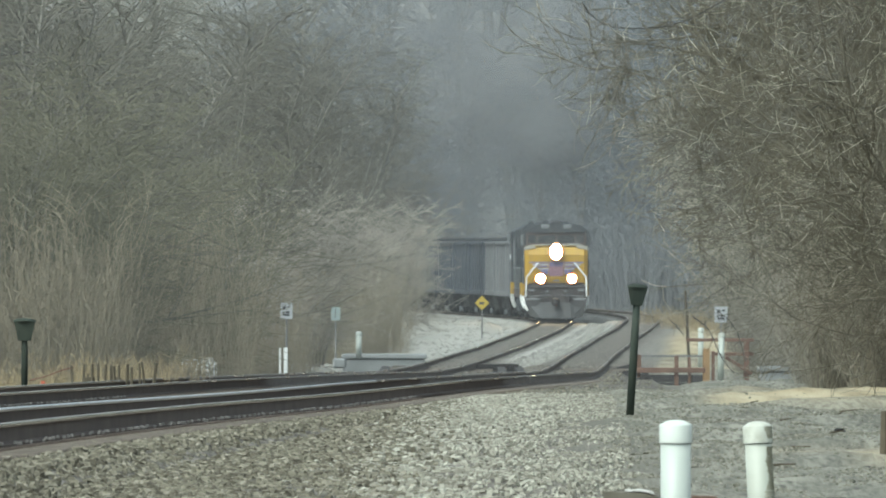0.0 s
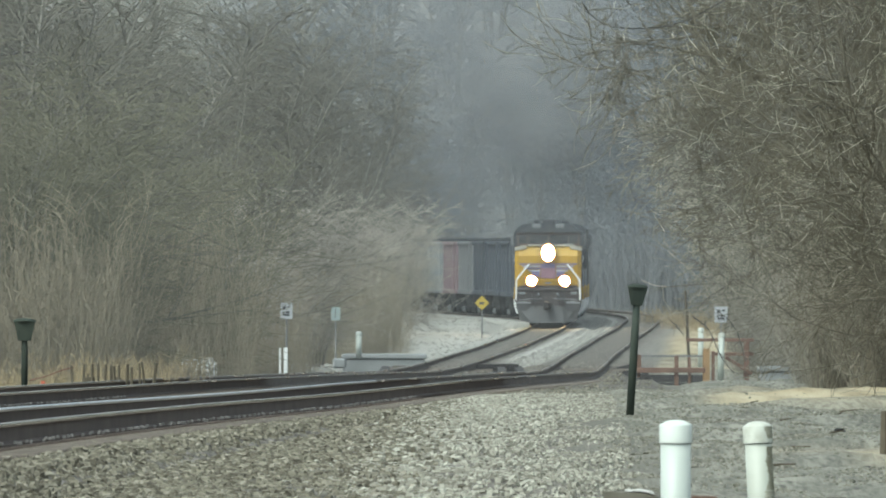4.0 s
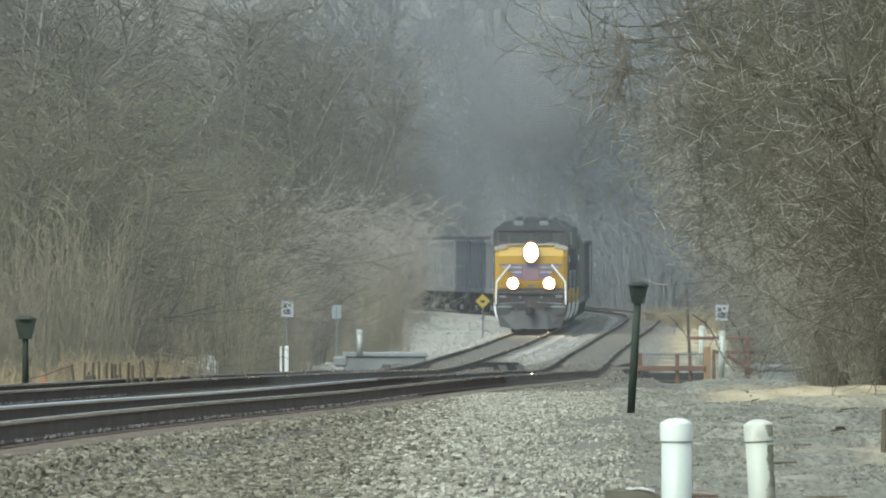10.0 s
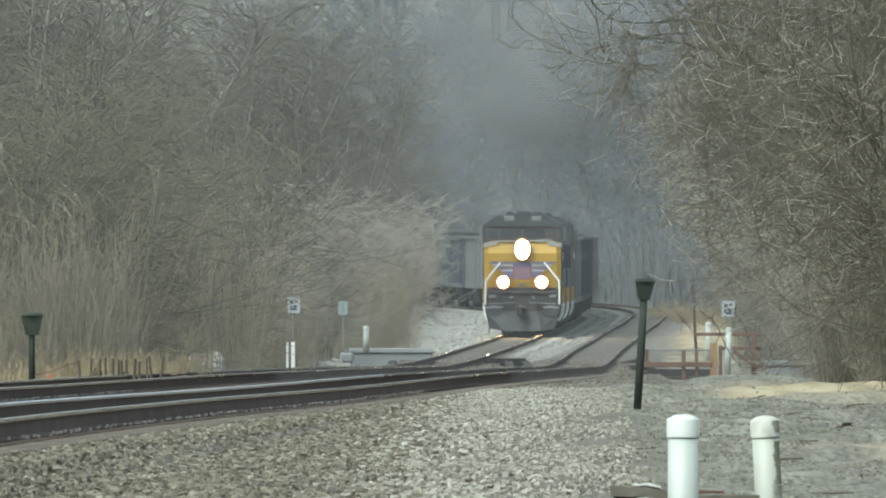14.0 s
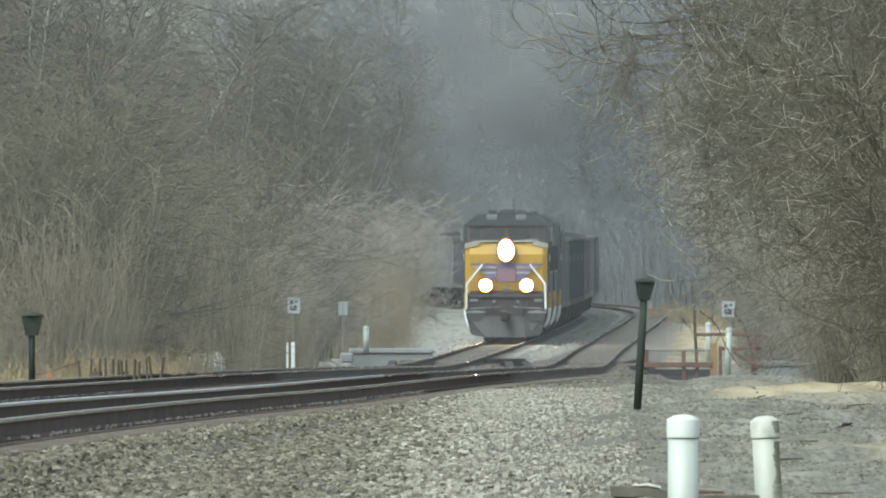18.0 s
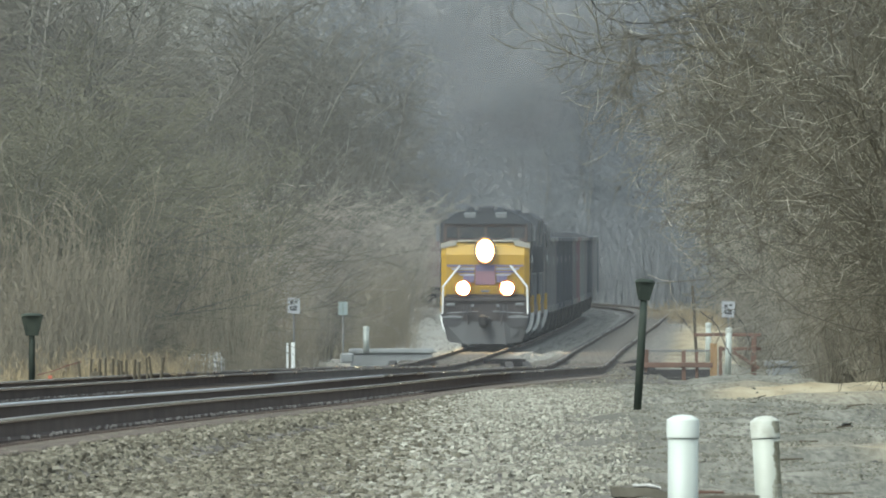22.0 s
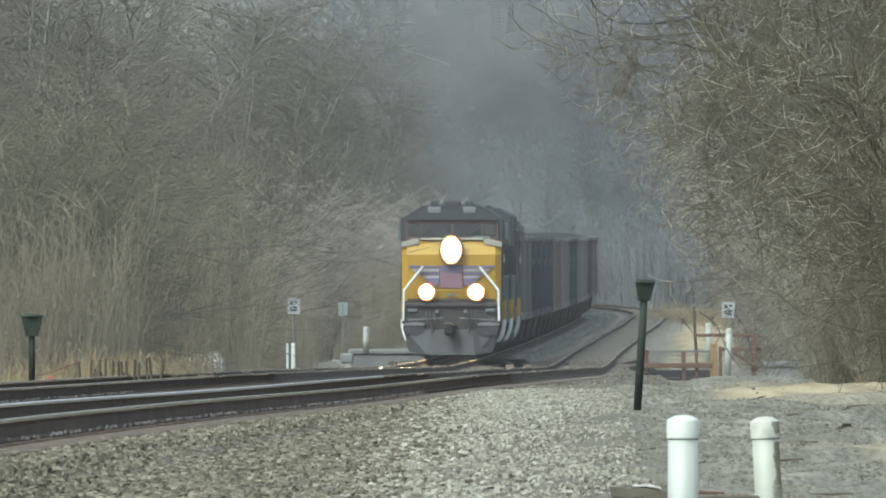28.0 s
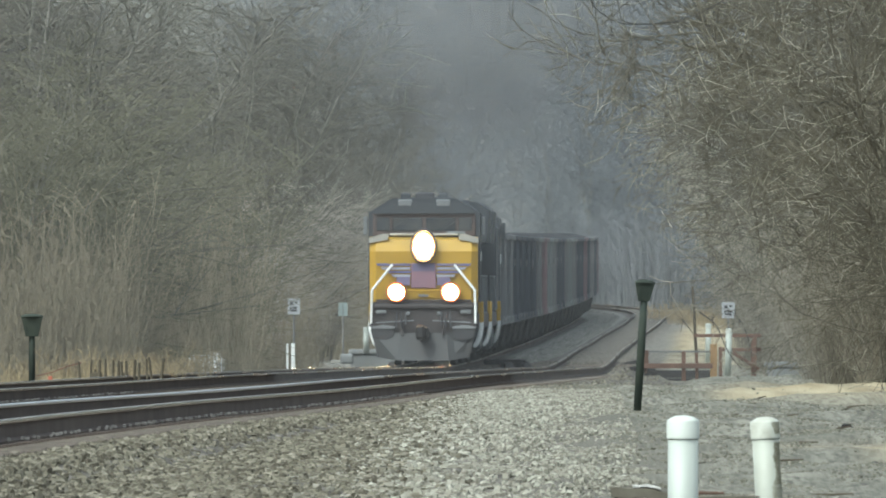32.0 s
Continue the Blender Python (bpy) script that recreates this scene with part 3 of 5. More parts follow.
build_bridge("bridge_near", near_x, near_z, "short dark railway bridge over a creek")


def headwall(x0, x1, y, top, base, label):
    m, w = (x0 + x1) / 2, x1 - x0
    t = thing("headwall", pose(m, y, base), label, "wall", kind="structure")
    part("wall", box(-w / 2, w / 2, 0, 0.5, 0, top - base - 0.16, 0.03), M_CONCRETE, t)
    part("coping", box(-w / 2 - 0.05, w / 2 + 0.05, -0.06, 0.56, top - base - 0.158, top - base, 0.03), M_CONCRETE, t, "pale concrete coping")
    return t


headwall(-3.05, -0.55, 585.5, 0.26, -1.3, "pale grey concrete bridge headwall at the creek")
part("wing_block", box(-0.2, 0.2, -0.2, 0.2, 0, 0.30, 0.05), M_CONCRETE, thing("wing_wall_stub", pose(-3.074, 571.2, -0.095), "short pale concrete stub beside the headwall", "concrete block"))
headwall(9.06, 10.55, 550.8, 0.09, -0.75, "grey concrete bridge headwall near the thicket")


def marker_post(m, height, lean, label):
    t = thing("marker_post", m @ pose(0, 0, 0, 0, lean, 0), label, "marker post", "white marker posts")
    part("tube", turned([(0.088, 0), (0.088, height - 0.10)]), M_PVC, t)
    part("cap", turned([(0.098, height - 0.12), (0.098, height - 0.02), (0.07, height), (0.0, height + 0.012)], cap=False), M_PVC, t)
    return t


marker_post(pose(-2.548, 581.4, 0.150), 0.80, 0, "white plastic marker post on a concrete headwall")
marker_post(pose(7.807, 540.6, -0.239), 1.32, 1.5, "tall white plastic marker post beside the brown railing")
marker_post(pose(8.117, 605.2, -0.359), 1.32, 0.5, "tall white plastic marker post behind the brown railing")


def vent_pipe(m, r, height, lean, tube_mat, cap_mat, label, stain):
    t = thing("vent_pipe", m @ pose(0, 0, 0, 0, lean, 0), label, "pipe", "white vent pipes")
    part("tube", turned([(r, 0), (r, height - 0.10)]), tube_mat, t)
    cap = part("cap", turned([(r * 1.085, height - 0.108), (r * 1.085, height - 0.018), (r * 1.06, height - 0.014), (r * 1.05, height - 0.013), (r * 0.6, height + 0.006), (r * 0.3, height + 0.010), (0.0, height + 0.012)], seg=36, cap=False), cap_mat, t)
    # dark ring stands in for the shadow under the cap's edge
    part("seam", turned([(r * 1.03, height - 0.113), (r * 1.03, height - 0.107)]), M_CAP_SHADOW, cap, "dark ring painted as the shadow below the cap")
    if stain:
        for a0, a1, z0, z1, rr in ((-1.25, 0.15, 0.0, height - 0.13, r * 1.004), (-1.0, -0.25, height - 0.085, height - 0.02, r * 1.09)):
            bm = bmesh.new()
            rows = []
            for i in range(121):
                z = z0 + (z1 - z0) * i / 120
                w0 = a0 + 0.25 + 0.45 * noise.noise(Vector((0.3, a0, z * 9))) + 0.22 * noise.noise(Vector((0.7, a0, z * 55)))
                rows.append([bm.verts.new((rr * math.cos(w0 + (a1 - w0) * k / 6), rr * math.sin(w0 + (a1 - w0) * k / 6), z)) for k in range(7)])
            for p, q in zip(rows, rows[1:]):
                for k in range(6):
                    bm.faces.new((p[k], p[k + 1], q[k + 1], q[k])).smooth = True
            part("mould_stain", bm, M_STAIN, t, "brown-green mould streak")
    return t


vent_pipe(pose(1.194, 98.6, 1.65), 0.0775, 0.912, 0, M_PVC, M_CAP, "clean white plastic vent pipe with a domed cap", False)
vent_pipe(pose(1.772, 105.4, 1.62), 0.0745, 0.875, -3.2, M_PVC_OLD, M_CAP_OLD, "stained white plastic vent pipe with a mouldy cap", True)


def shade_post(m, height, lean, head_w, label, head_h=0.26):
    """A slim green post with a flared box on top."""
    t = thing("green_post", m @ pose(0, 0, 0, 0, lean, 0), label, "post", "green posts")
    part("shaft", turned([(0.050, 0), (0.050, height * 0.6), (0.043, height - 0.24)], seg=12), M_GREEN, t)
    a, b, h0, h1 = head_w * 0.5, head_w * 0.29, height - head_h, height - 0.035
    bm = bmesh.new()
    ring = [[bm.verts.new((sx * w, sy * w * 0.8, z)) for sx, sy in ((-1, -1), (1, -1), (1, 1), (-1, 1))] for w, z in ((b, h0), (a, h1))]
    for k in range(4):
        bm.faces.new((ring[0][k], ring[0][(k + 1) % 4], ring[1][(k + 1) % 4], ring[1][k]))
    bm.faces.new(ring[0][::-1])
    bm.faces.new(ring[1])
    part("flared_box", bm, M_GREEN, t)
    part("lid", turned([(a * 1.10, h1), (a * 1.10, h1 + 0.012), (a * 0.7, h1 + 0.04), (0, h1 + 0.05)], seg=12, cap=False), M_GREEN, t, "shallow dark lid")
    for s in (-1, 1):
        part("batten", box(s * b * 0.9 - 0.008, s * b * 0.9 + 0.008, -b * 0.8 - 0.03, -b * 0.8 - 0.005, h0, h1 - 0.02), M_GREEN, t)
    return t


shade_post(pose(2.350, 241.4, 1.363), 1.64, 3.4, 0.245, "leaning dark green metal post with a flared top, in gravel")
shade_post(pose(-6.52, 299.2, 1.12), 1.24, 0.2, 0.335, "dark green metal post with a flared top, behind the tracks", 0.34)


def plate_sign(m, height, w, h, label, mat, marks, post_mat=M_POST, post=0.025):
    t = thing("trackside_sign", m, label, "sign", "trackside signs")
    part("post", rod((0, 0.03, 0), (0, 0.03, height), post), post_mat, t)
    p = part("plate", box(-w / 2, w / 2, -0.012, 0.0, height - h, height, 0.004), mat, t)
    for x0, x1, z0, z1 in marks:
        part("bar", box(x0 * w, x1 * w, -0.018, -0.0125, height - h + z0 * h, height - h + z1 * h), M_BLACK, p, "black printed mark")
    return t


MARKS = [(-0.30, -0.05, 0.62, 0.80), (0.08, 0.28, 0.70, 0.82), (-0.28, 0.25, 0.20, 0.32), (-0.05, 0.25, 0.36, 0.50), (-0.33, -0.12, 0.36, 0.46)]
plate_sign(pose(-3.795, 465.8, 0.477), 1.66, 0.30, 0.385, "small white sign with black marks on a thin grey post", M_SIGN, MARKS)
plate_sign(pose(8.020, 554.2, -0.413), 2.2, 0.38, 0.46, "small white sign with black marks behind a white post", M_SIGN, MARKS)
plate_sign(pose(-3.458, 618.8, -0.081), 1.66, 0.30, 0.43, "small pale greenish sign at the thicket's edge", M_SIGN_PALE, [(-0.05, 0.02, 0.1, 0.9)])
stub = thing("white_stub_posts", pose(-3.849, 462.4, 0.444), "pair of short white wooden stakes by the sign", "stakes")
part("stake", box(-0.10, -0.045, -0.03, 0.03, 0, 0.62, 0.01), M_WHITE, stub)
part("stake", box(0.015, 0.11, -0.03, 0.03, 0, 0.63, 0.01), M_WHITE, stub)


def diamond_sign(m, height, half, label):
    t = thing("diamond_sign", m, label, "sign", "trackside signs")
    part("post", rod((0, 0.03, 0), (0, 0.03, height), 0.03), M_POST, t)
    p = part("plate", prism([(0, height - half), (half, height), (0, height + half), (-half, height)], -0.012, 0), M_YELLOW_SIGN, t)
    part("bar", box(-half * 0.35, half * 0.3, -0.018, -0.0125, height - half * 0.2, height + half * 0.12), M_BLACK, p, "dark printed mark")
    return t


diamond_sign(pose(1.601, 788.8, -0.424), 1.66, 0.30, "yellow diamond warning sign on a thin post by the track")
diamond_sign(pose(12.201, 714.0, -0.141), 1.45, 0.30, "yellow diamond sign half hidden in brush")


def brown_railing():
    t = thing("bridge_railing", pose(0, 552, 0), "red-brown weathered wooden railing beside the creek", "railing")
    d = 552 / 34000

    def X(px):
        return (px - 784) * d

    def Z(py):
        return EYE_Z - (py - 441) * d
    for px, top, bot, w, mat in ((1131, 628, 676, 0.12, M_BROWN), (1197, 630, 676, 0.12, M_BROWN), (1220, 632, 660, 0.08, M_BROWN),
                                 (1250, 617, 680, 0.20, M_ORANGE_WOOD), (1262, 622, 680, 0.10, M_BROWN), (1321, 602, 640, 0.16, M_BROWN)):
        part("post", box(X(px) - w / 2, X(px) + w / 2, -w / 2, w / 2, min(Z(bot), -0.6), Z(top), 0.012), mat, t)
    part("rail", box(X(1122), X(1248), -0.14, -0.065, Z(660), Z(651), 0.01), M_BROWN, t)
    part("rail", box(X(1124), X(1248), 0.075, 0.11, Z(632), Z(629), 0.005), M_POST, t, "thin grey upper rail")
    part("rail", box(X(1214), X(1334), 0.12, 0.20, Z(605), Z(599), 0.01), M_BROWN, t)
    part("rail", box(X(1264), X(1334), 0.21, 0.28, Z(630), Z(624), 0.01), M_BROWN, t)
    part("tall_post", rod((X(1222), 0.4, -0.5), (X(1213), 0.4, Z(515)), 0.05, 0.035), M_STAKE, t, "tall dark leaning post")
    bm = bmesh.new()
    a, b = Vector((X(1284), -0.2, Z(632))), Vector((X(1330), -0.2, Z(662)))
    box_into(bm, -0.06, 0.06, -0.05, 0.05, -(b - a).length / 2, (b - a).length / 2, 0.01, Matrix.Translation((a + b) / 2) @ (b - a).to_track_quat("Z", "Y").to_matrix().to_4x4())
    part("brace", bm, M_BROWN, t, "sloping brown brace")


brown_railing()


def stakes():
    """A row of short, uneven stakes with a string to a flag."""
    y = 330.0
    d = y / 34000
    rng = random.Random(8)
    for k, (px, top, lean) in enumerate(((131, 648, -6), (146, 645, 3), (155, 662, 0), (162, 645, 2), (174, 643, 0), (187, 645, 1), (197, 646, 0), (204, 648, -3), (211, 646, 0), (224, 645, 2), (233, 650, 0), (248, 643, -2), (258, 640, -9), (268, 642, 10))):
        x = (px - 784) * d
        z0 = float(ground_z(x, y)) - 0.05
        h = EYE_Z - (top - 441) * d - z0
        t = thing("stake", pose(x, y + rng.uniform(-0.4, 0.4), z0, 0, lean * 0.8, 0), "short dark weathered wooden stake behind the tracks", "stake", "row of stakes")
        part("shaft", rod((0, 0, 0), (0, 0, h), rng.uniform(0.024, 0.042), rng.uniform(0.018, 0.03), 6), M_STAKE, t)
    for px0, px1, zt in ((148, 168, 664), (200, 214, 660)):
        t = thing("board", pose((px0 - 784) * d, y, float(ground_z((px0 - 784) * d, y))), "dark plank between the stakes", "board")
        part("plank", box(0, (px1 - px0) * d, -0.02, 0.02, 0.05, 0.30, 0.01), M_STAKE, t)
    z = float(ground_z(-6.88, 330))
    t = thing("survey_flag", pose(-6.88, 330, z), "small orange-red survey flag on a wire", "flag")
    part("wire", rod((0, 0, 0), (0, 0, 0.42), 0.008, seg=5), M_FLAG, t)
    part("flag", box(-0.03, 0.04, -0.004, 0.004, 0.24, 0.42), M_FLAG, t)
    t = thing("string_line", pose(0, 330, 0), "sagging red string line to the stakes", "string")
    pts = [((px - 784) * d, 0, EYE_Z - (py - 441) * d) for px, py in ((52, 674), (80, 667), (105, 657), (131, 650))]
    for a, b in zip(pts, pts[1:]):
        part("string", rod(a, b, 0.009, seg=5), M_STRING, t)


stakes()


def rocks():
    rng = random.Random(2)
    d = 0.0122
    for px, py, s in ((330, 652, 0.20), (340, 648, 0.26), (352, 645, 0.2), (361, 644, 0.24), (369, 648, 0.22), (347, 656, 0.25), (362, 657, 0.26)):
        bm = bmesh.new()
        bmesh.ops.create_icosphere(bm, subdivisions=2, radius=s)
        for v in bm.verts:
            v.co *= 1 + 0.35 * noise.noise(v.co * 6 + Vector((px, 0, 0)))
            v.co.z *= 0.6
        x = (px - 784) * d
        zg = float(ground_z(x, 34000 * d))
        t = thing("boulder", pose(x, 34000 * d, max(zg + s * 0.2, EYE_Z - (py - 441) * d), 0, rng.uniform(-20, 20), 0), "pale limestone boulder on a rock pile", "boulder", "rock pile")
        part("stone", bm, M_PALE, t)


rocks()


def debris(x, y, w, label, mat, seed, h=0.05, lift=0.05, depth=0.2):
    bm = box(-w / 2, w / 2, -depth, depth, 0, h)
    bmesh.ops.subdivide_edges(bm, edges=bm.edges[:], cuts=7, use_grid_fill=True)
    for v in bm.verts:
        p = v.co * 11 + Vector((seed, seed * 2, 0))
        v.co += Vector((noise.noise(p) * 0.03, noise.noise(p + Vector((9, 0, 0))) * 0.04, noise.noise(p * 1.3 + Vector((0, 5, 0))) * 0.035))
        v.co.z -= 0.05 * max(0, abs(v.co.x) / w - 0.25)
    t = thing("debris_slab", pose(x, y, float(ground_z(x, y)) + lift), label, "debris")
    part("slab", bm, mat, t)


def timber_box():
    """A low box of old boards, open at places, between the two pipes."""
    z0 = 1.62
    t = thing("timber_box", pose(0.86, 101.6, z0), "low broken box of grey-brown weathered boards in the gravel", "wooden box")
    part("corner_post", box(0.0, 0.135, 0.0, 0.12, 0, 0.49, 0.012), M_BOARD, t)
    part("corner_post", box(0.66, 0.77, 0.02, 0.12, 0, 0.50, 0.012), M_SHADE_DARK, t, "dark corner post")
    # this board's dark colour stands for shade inside the box
    part("side_board", box(0.14, 0.44, 0.10, 0.14, 0, 0.475, 0.008), M_SHADE_DARK, t, "board coloured dark as if in shade")
    top = box(-0.01, 0.30, -0.04, 0.30, 0.492, 0.545)
    bmesh.ops.subdivide_edges(top, edges=top.edges[:], cuts=6, use_grid_fill=True)
    for v in top.verts:
        p = v.co * 13
        v.co += Vector((noise.noise(p) * 0.012, 0, noise.noise(p + Vector((5, 0, 3))) * 0.012))
        v.co.z -= 0.03 * max(0, v.co.x - 0.18) / 0.12
    part("top_board", top, M_BOARD, t, "rough split top board")
    for z in (0.435, 0.355, 0.27, 0.185, 0.10):
        part("front_board", box(0.44, 0.775, 0.0, 0.035, z - 0.072, z + (0.066 if z > 0.4 else 0.004), 0.006), M_BOARD, t)
    part("front_block", box(0.665, 0.80, -0.12, -0.02, 0, 0.435, 0.015), M_SHADE_DARK, t, "small dark box in front")
    stick = thing("fallen_stick", pose(1.31, 101.72, z0 + 0.502), "brown stick lying on the boards", "stick", "fallen sticks")
    part("wood", rod((0, 0, 0.012), (0.14, 0.02, 0.012), 0.010, 0.007, 6), M_BROWN, stick)
    rag = bmesh.new()
    bmesh.ops.create_grid(rag, x_segments=10, y_segments=8, size=0.5, matrix=Matrix.Diagonal((0.15, 0.22, 1, 1)))
    for v in rag.verts:
        v.co.z = 0.008 * noise.noise(v.co * 25) + 0.004 - 0.028 * max(0, v.co.x / 0.075) ** 2 * 0.6
    bmesh.ops.solidify(rag, geom=rag.faces[:], thickness=0.008)
    r = thing("flat_stone", pose(1.04, 101.68, z0 + 0.552), "pale cream flat stone lying on the broken box", "stone")
    part("slab", rag, M_PALE, r)


timber_box()
debris(4.27, 207.0, 0.10, "small heap of dark leaves on the grit", M_DECK, 5, 0.01, -0.004, 0.3)
debris(3.22, 153.0, 0.07, "small dark leaf scrap on the grit", M_DECK, 6, 0.008, -0.006, 0.3)
debris(3.60, 163.0, 0.09, "small dark leaf scrap on the grit", M_DECK, 8, 0.008, -0.006, 0.3)


t = thing("stub_post", pose(4.06, 177.0, float(ground_z(4.06, 177.0)) - 0.02), "short dark weathered stub post in the grit", "post")
part("shaft", rod((0, 0, 0), (0.01, 0, 0.50), 0.04, 0.035, 8), M_STAKE, t)


def abutment():
    """Timbers of the creek's far bank between the two bridges, its shade put into their near-black colour."""
    t = thing("creek_abutment", pose(1.62, 580.6, -1.0), "timber abutment, near-black for shade, between the two bridges", "wall", kind="structure")
    for k, (x0, x1) in enumerate(((-0.9, 0.95), (-0.85, 0.9), (-0.8, 0.85), (-0.62, 0.66))):
        part("timber", box(x0, x1, -0.12, 0.12, 0.245 * k, 0.245 * k + 0.24, 0.02), M_SHADE_DARK, t)


abutment()
# added dark planks stand in for the shaded creek opening here
t = thing("timber_bulkhead", pose(5.17, 561.5, -0.6), "dark plank panel added as the shaded creek gap beside the railing", "bulkhead")
for k in range(4):
    part("plank", prism([(-0.55, 0.185 * k), (0.6, 0.185 * k), (0.6, 0.185 * k + 0.18), (-0.55, 0.185 * k + (0.18 if k < 2 else 0.02))] if k < 3 else
                        [(-0.25, 0.185 * k), (0.6, 0.185 * k), (0.6, 0.185 * k + 0.20)], -0.05, 0.05), M_DECK, t)
# dark wall put before the sunlit bank to supply its shade
t = thing("creek_wall", pose(6.8, 575, -1.5), "dark plank wall added as the creek bank's shade behind the railing", "wall", kind="structure")
for k in range(5):
    part("plank", box(-1.1, 1.15, -0.06, 0.06, 0.24 * k, 0.24 * k + 0.23, 0.01), M_DECK, t)


def ground_sticks():
    rng = random.Random(17)
    for k in range(16):
        y = rng.uniform(135, 260)
        x = y * rng.uniform(0.012, 0.0225)
        a = rng.uniform(-0.4, 0.4)
        n = rng.uniform(0.05, 0.16)
        z = float(ground_z(x, y)) + 0.015
        t = thing("fallen_stick", pose(x, y, z), "small dark fallen stick on the grit", "stick", "fallen sticks")
        part("wood", rod((-n * math.cos(a), -n * math.sin(a), 0), (n * math.cos(a), n * math.sin(a), rng.uniform(0, 0.03)), 0.011, 0.006, 6), M_STAKE, t)


ground_sticks()


# ---- the train ----
SPEED, START = 11.73, 897.6
CAR_PITCH, LOCO_PITCH = 14.7, 22.4


def wheelset_parts(parent, y, gauge=0.752, r=0.5):
    for s in (-1, 1):
        bm = bmesh.new()
        rod_into(bm, (s * gauge - 0.07, y, r), (s * gauge + 0.07, y, r), r, seg=20)
        part("wheel", bm, M_TRUCK, parent)


def loco_truck(parent, yc):
    bm = bmesh.new()
    for s in (-1, 1):
        box_into(bm, s * 1.12 - 0.09, s * 1.12 + 0.09, yc - 2.3, yc + 2.3, 0.45, 0.85, 0.04)
        for dy in (-1.8, 0, 1.8):
            box_into(bm, s * 1.2 - 0.12, s * 1.2 + 0.12, yc + dy - 0.25, yc + dy + 0.25, 0.3, 0.75, 0.03)
    t = part("truck", bm, M_TRUCK, parent, "grimy three-axle truck")
    for dy in (-1.8, 0, 1.8):
        wheelset_parts(t, yc + dy, r=0.52)


def lamp_face(rx, rz, inner=0.0, outer=1.0):
    """A flat lens or ring, facing -y."""
    bm = turned([(inner, 0.0), ((inner + outer) / 2, 0.0), (outer, 0.0)], 28, False)
    for v in bm.verts:
        v.co = Vector((v.co.x * rx, v.co.z, v.co.y * rz))
    return bm


def lamp_ring(rx, rz, deep):
    """A deep rim that stands out round a lens."""
    bm = turned([(0.0, -0.4), (1.16, -0.4), (1.16, 1.0), (1.06, 1.02), (1.0, 1.0), (1.0, 0.0)], 28, False)
    for v in bm.verts:
        v.co = Vector((v.co.x * rx, -v.co.z * deep, v.co.y * rz))
    return bm


def locomotive(lit, label, body_mat, trim_mat):
    """A wide-nosed road diesel: nose to the south (-y), rails at z = 0."""
    t = thing("locomotive", Matrix(), label, "locomotive")
    # underframe, pilot and snow plow
    part("underframe", box(-1.45, 1.45, 0.5, 21.6, 1.02, 1.45, 0.04), M_LOCO_GREY, t)
    part("pilot", prism([(-1.42, 0.86), (1.42, 0.86), (1.46, 1.72), (-1.46, 1.72)], 0.22, 0.62), M_PILOT, t, "grimy grey pilot sheet")
    plow = bmesh.new()
    top = [(-1.44, 0.95), (-0.62, 0.88), (0.62, 0.88), (1.44, 0.95)]
    low = [(-1.24, 0.22), (-0.7, 0.13), (0.7, 0.13), (1.24, 0.22)]
    yt, yl = (0.18, 0.08, 0.08, 0.18), (0.10, -0.16, -0.16, 0.10)
    rows = [[plow.verts.new((x, y + dy, z)) for (x, z), y in zip(r, yy)] for dy in (0, 0.06) for r, yy in ((top, yt), (low, yl))]
    for k in range(3):
        plow.faces.new((rows[0][k], rows[1][k], rows[1][k + 1], rows[0][k + 1]))
        plow.faces.new((rows[2][k + 1], rows[3][k + 1], rows[3][k], rows[2][k]))
        plow.faces.new((rows[1][k], rows[3][k], rows[3][k + 1], rows[1][k + 1]))
        plow.faces.new((rows[0][k + 1], rows[2][k + 1], rows[2][k], rows[0][k]))
    for k in (0, 3):
        plow.faces.new((rows[0][k], rows[2][k], rows[3][k], rows[1][k]))
    bmesh.ops.recalc_face_normals(plow, faces=plow.faces)
    part("snow_plow", plow, M_PLOW, t, "light grey worn snow plow")
    part("anticlimber", box(-1.36, 1.36, 0.12, 0.30, 1.54, 1.66, 0.03), M_PILOT, t)
    for s in (-1, 1):
        # solid black block paints the shade under the step
        part("step_well", prism([(s * 0.80, 0.80), (s * 1.0, 0.68), (s * 1.36, 0.76), (s * 1.40, 1.0), (s * 0.80, 1.0)], 0.05, 0.24), M_BLACK, t, "black block standing for shade below the foot step")
        part("step_box", prism([(s * 0.78, 1.0), (s * 1.42, 1.0), (s * 1.42, 1.05), (s * 1.1, 1.10), (s * 0.78, 1.06)], 0.02, 0.5), M_LOCO_LIGHT, t, "pale worn foot step")
        part("cut_lever", rod((s * 0.25, 0.06, 1.22), (s * 1.28, 0.06, 1.16), 0.018, seg=6), M_LOCO_LIGHT, t)
        for k in range(3):
            part("mu_hose", rod((s * (0.50 + 0.11 * k), 0.05, 1.44), (s * (0.48 + 0.13 * k), -0.04, 1.10 - 0.04 * k), 0.024, seg=6), M_BLACK, t)
        part("mu_box", box(s * 1.15 - 0.14, s * 1.15 + 0.14, 0.12, 0.26, 1.40, 1.50, 0.02), M_LOCO_LIGHT, t, "pale hose box")
        part("glad_hand", box(s * 0.42 - 0.05, s * 0.42 + 0.05, 0.10, 0.2, 1.36, 1.46, 0.02), M_LOCO_LIGHT, t)
    cp = part("coupler", box(-0.14, 0.14, -0.42, 0.4, 0.74, 1.06, 0.05), M_TRUCK, t, "dark knuckle coupler")
    part("knuckle", box(-0.20, 0.05, -0.56, -0.36, 0.70, 1.10, 0.06), M_TRUCK, cp)
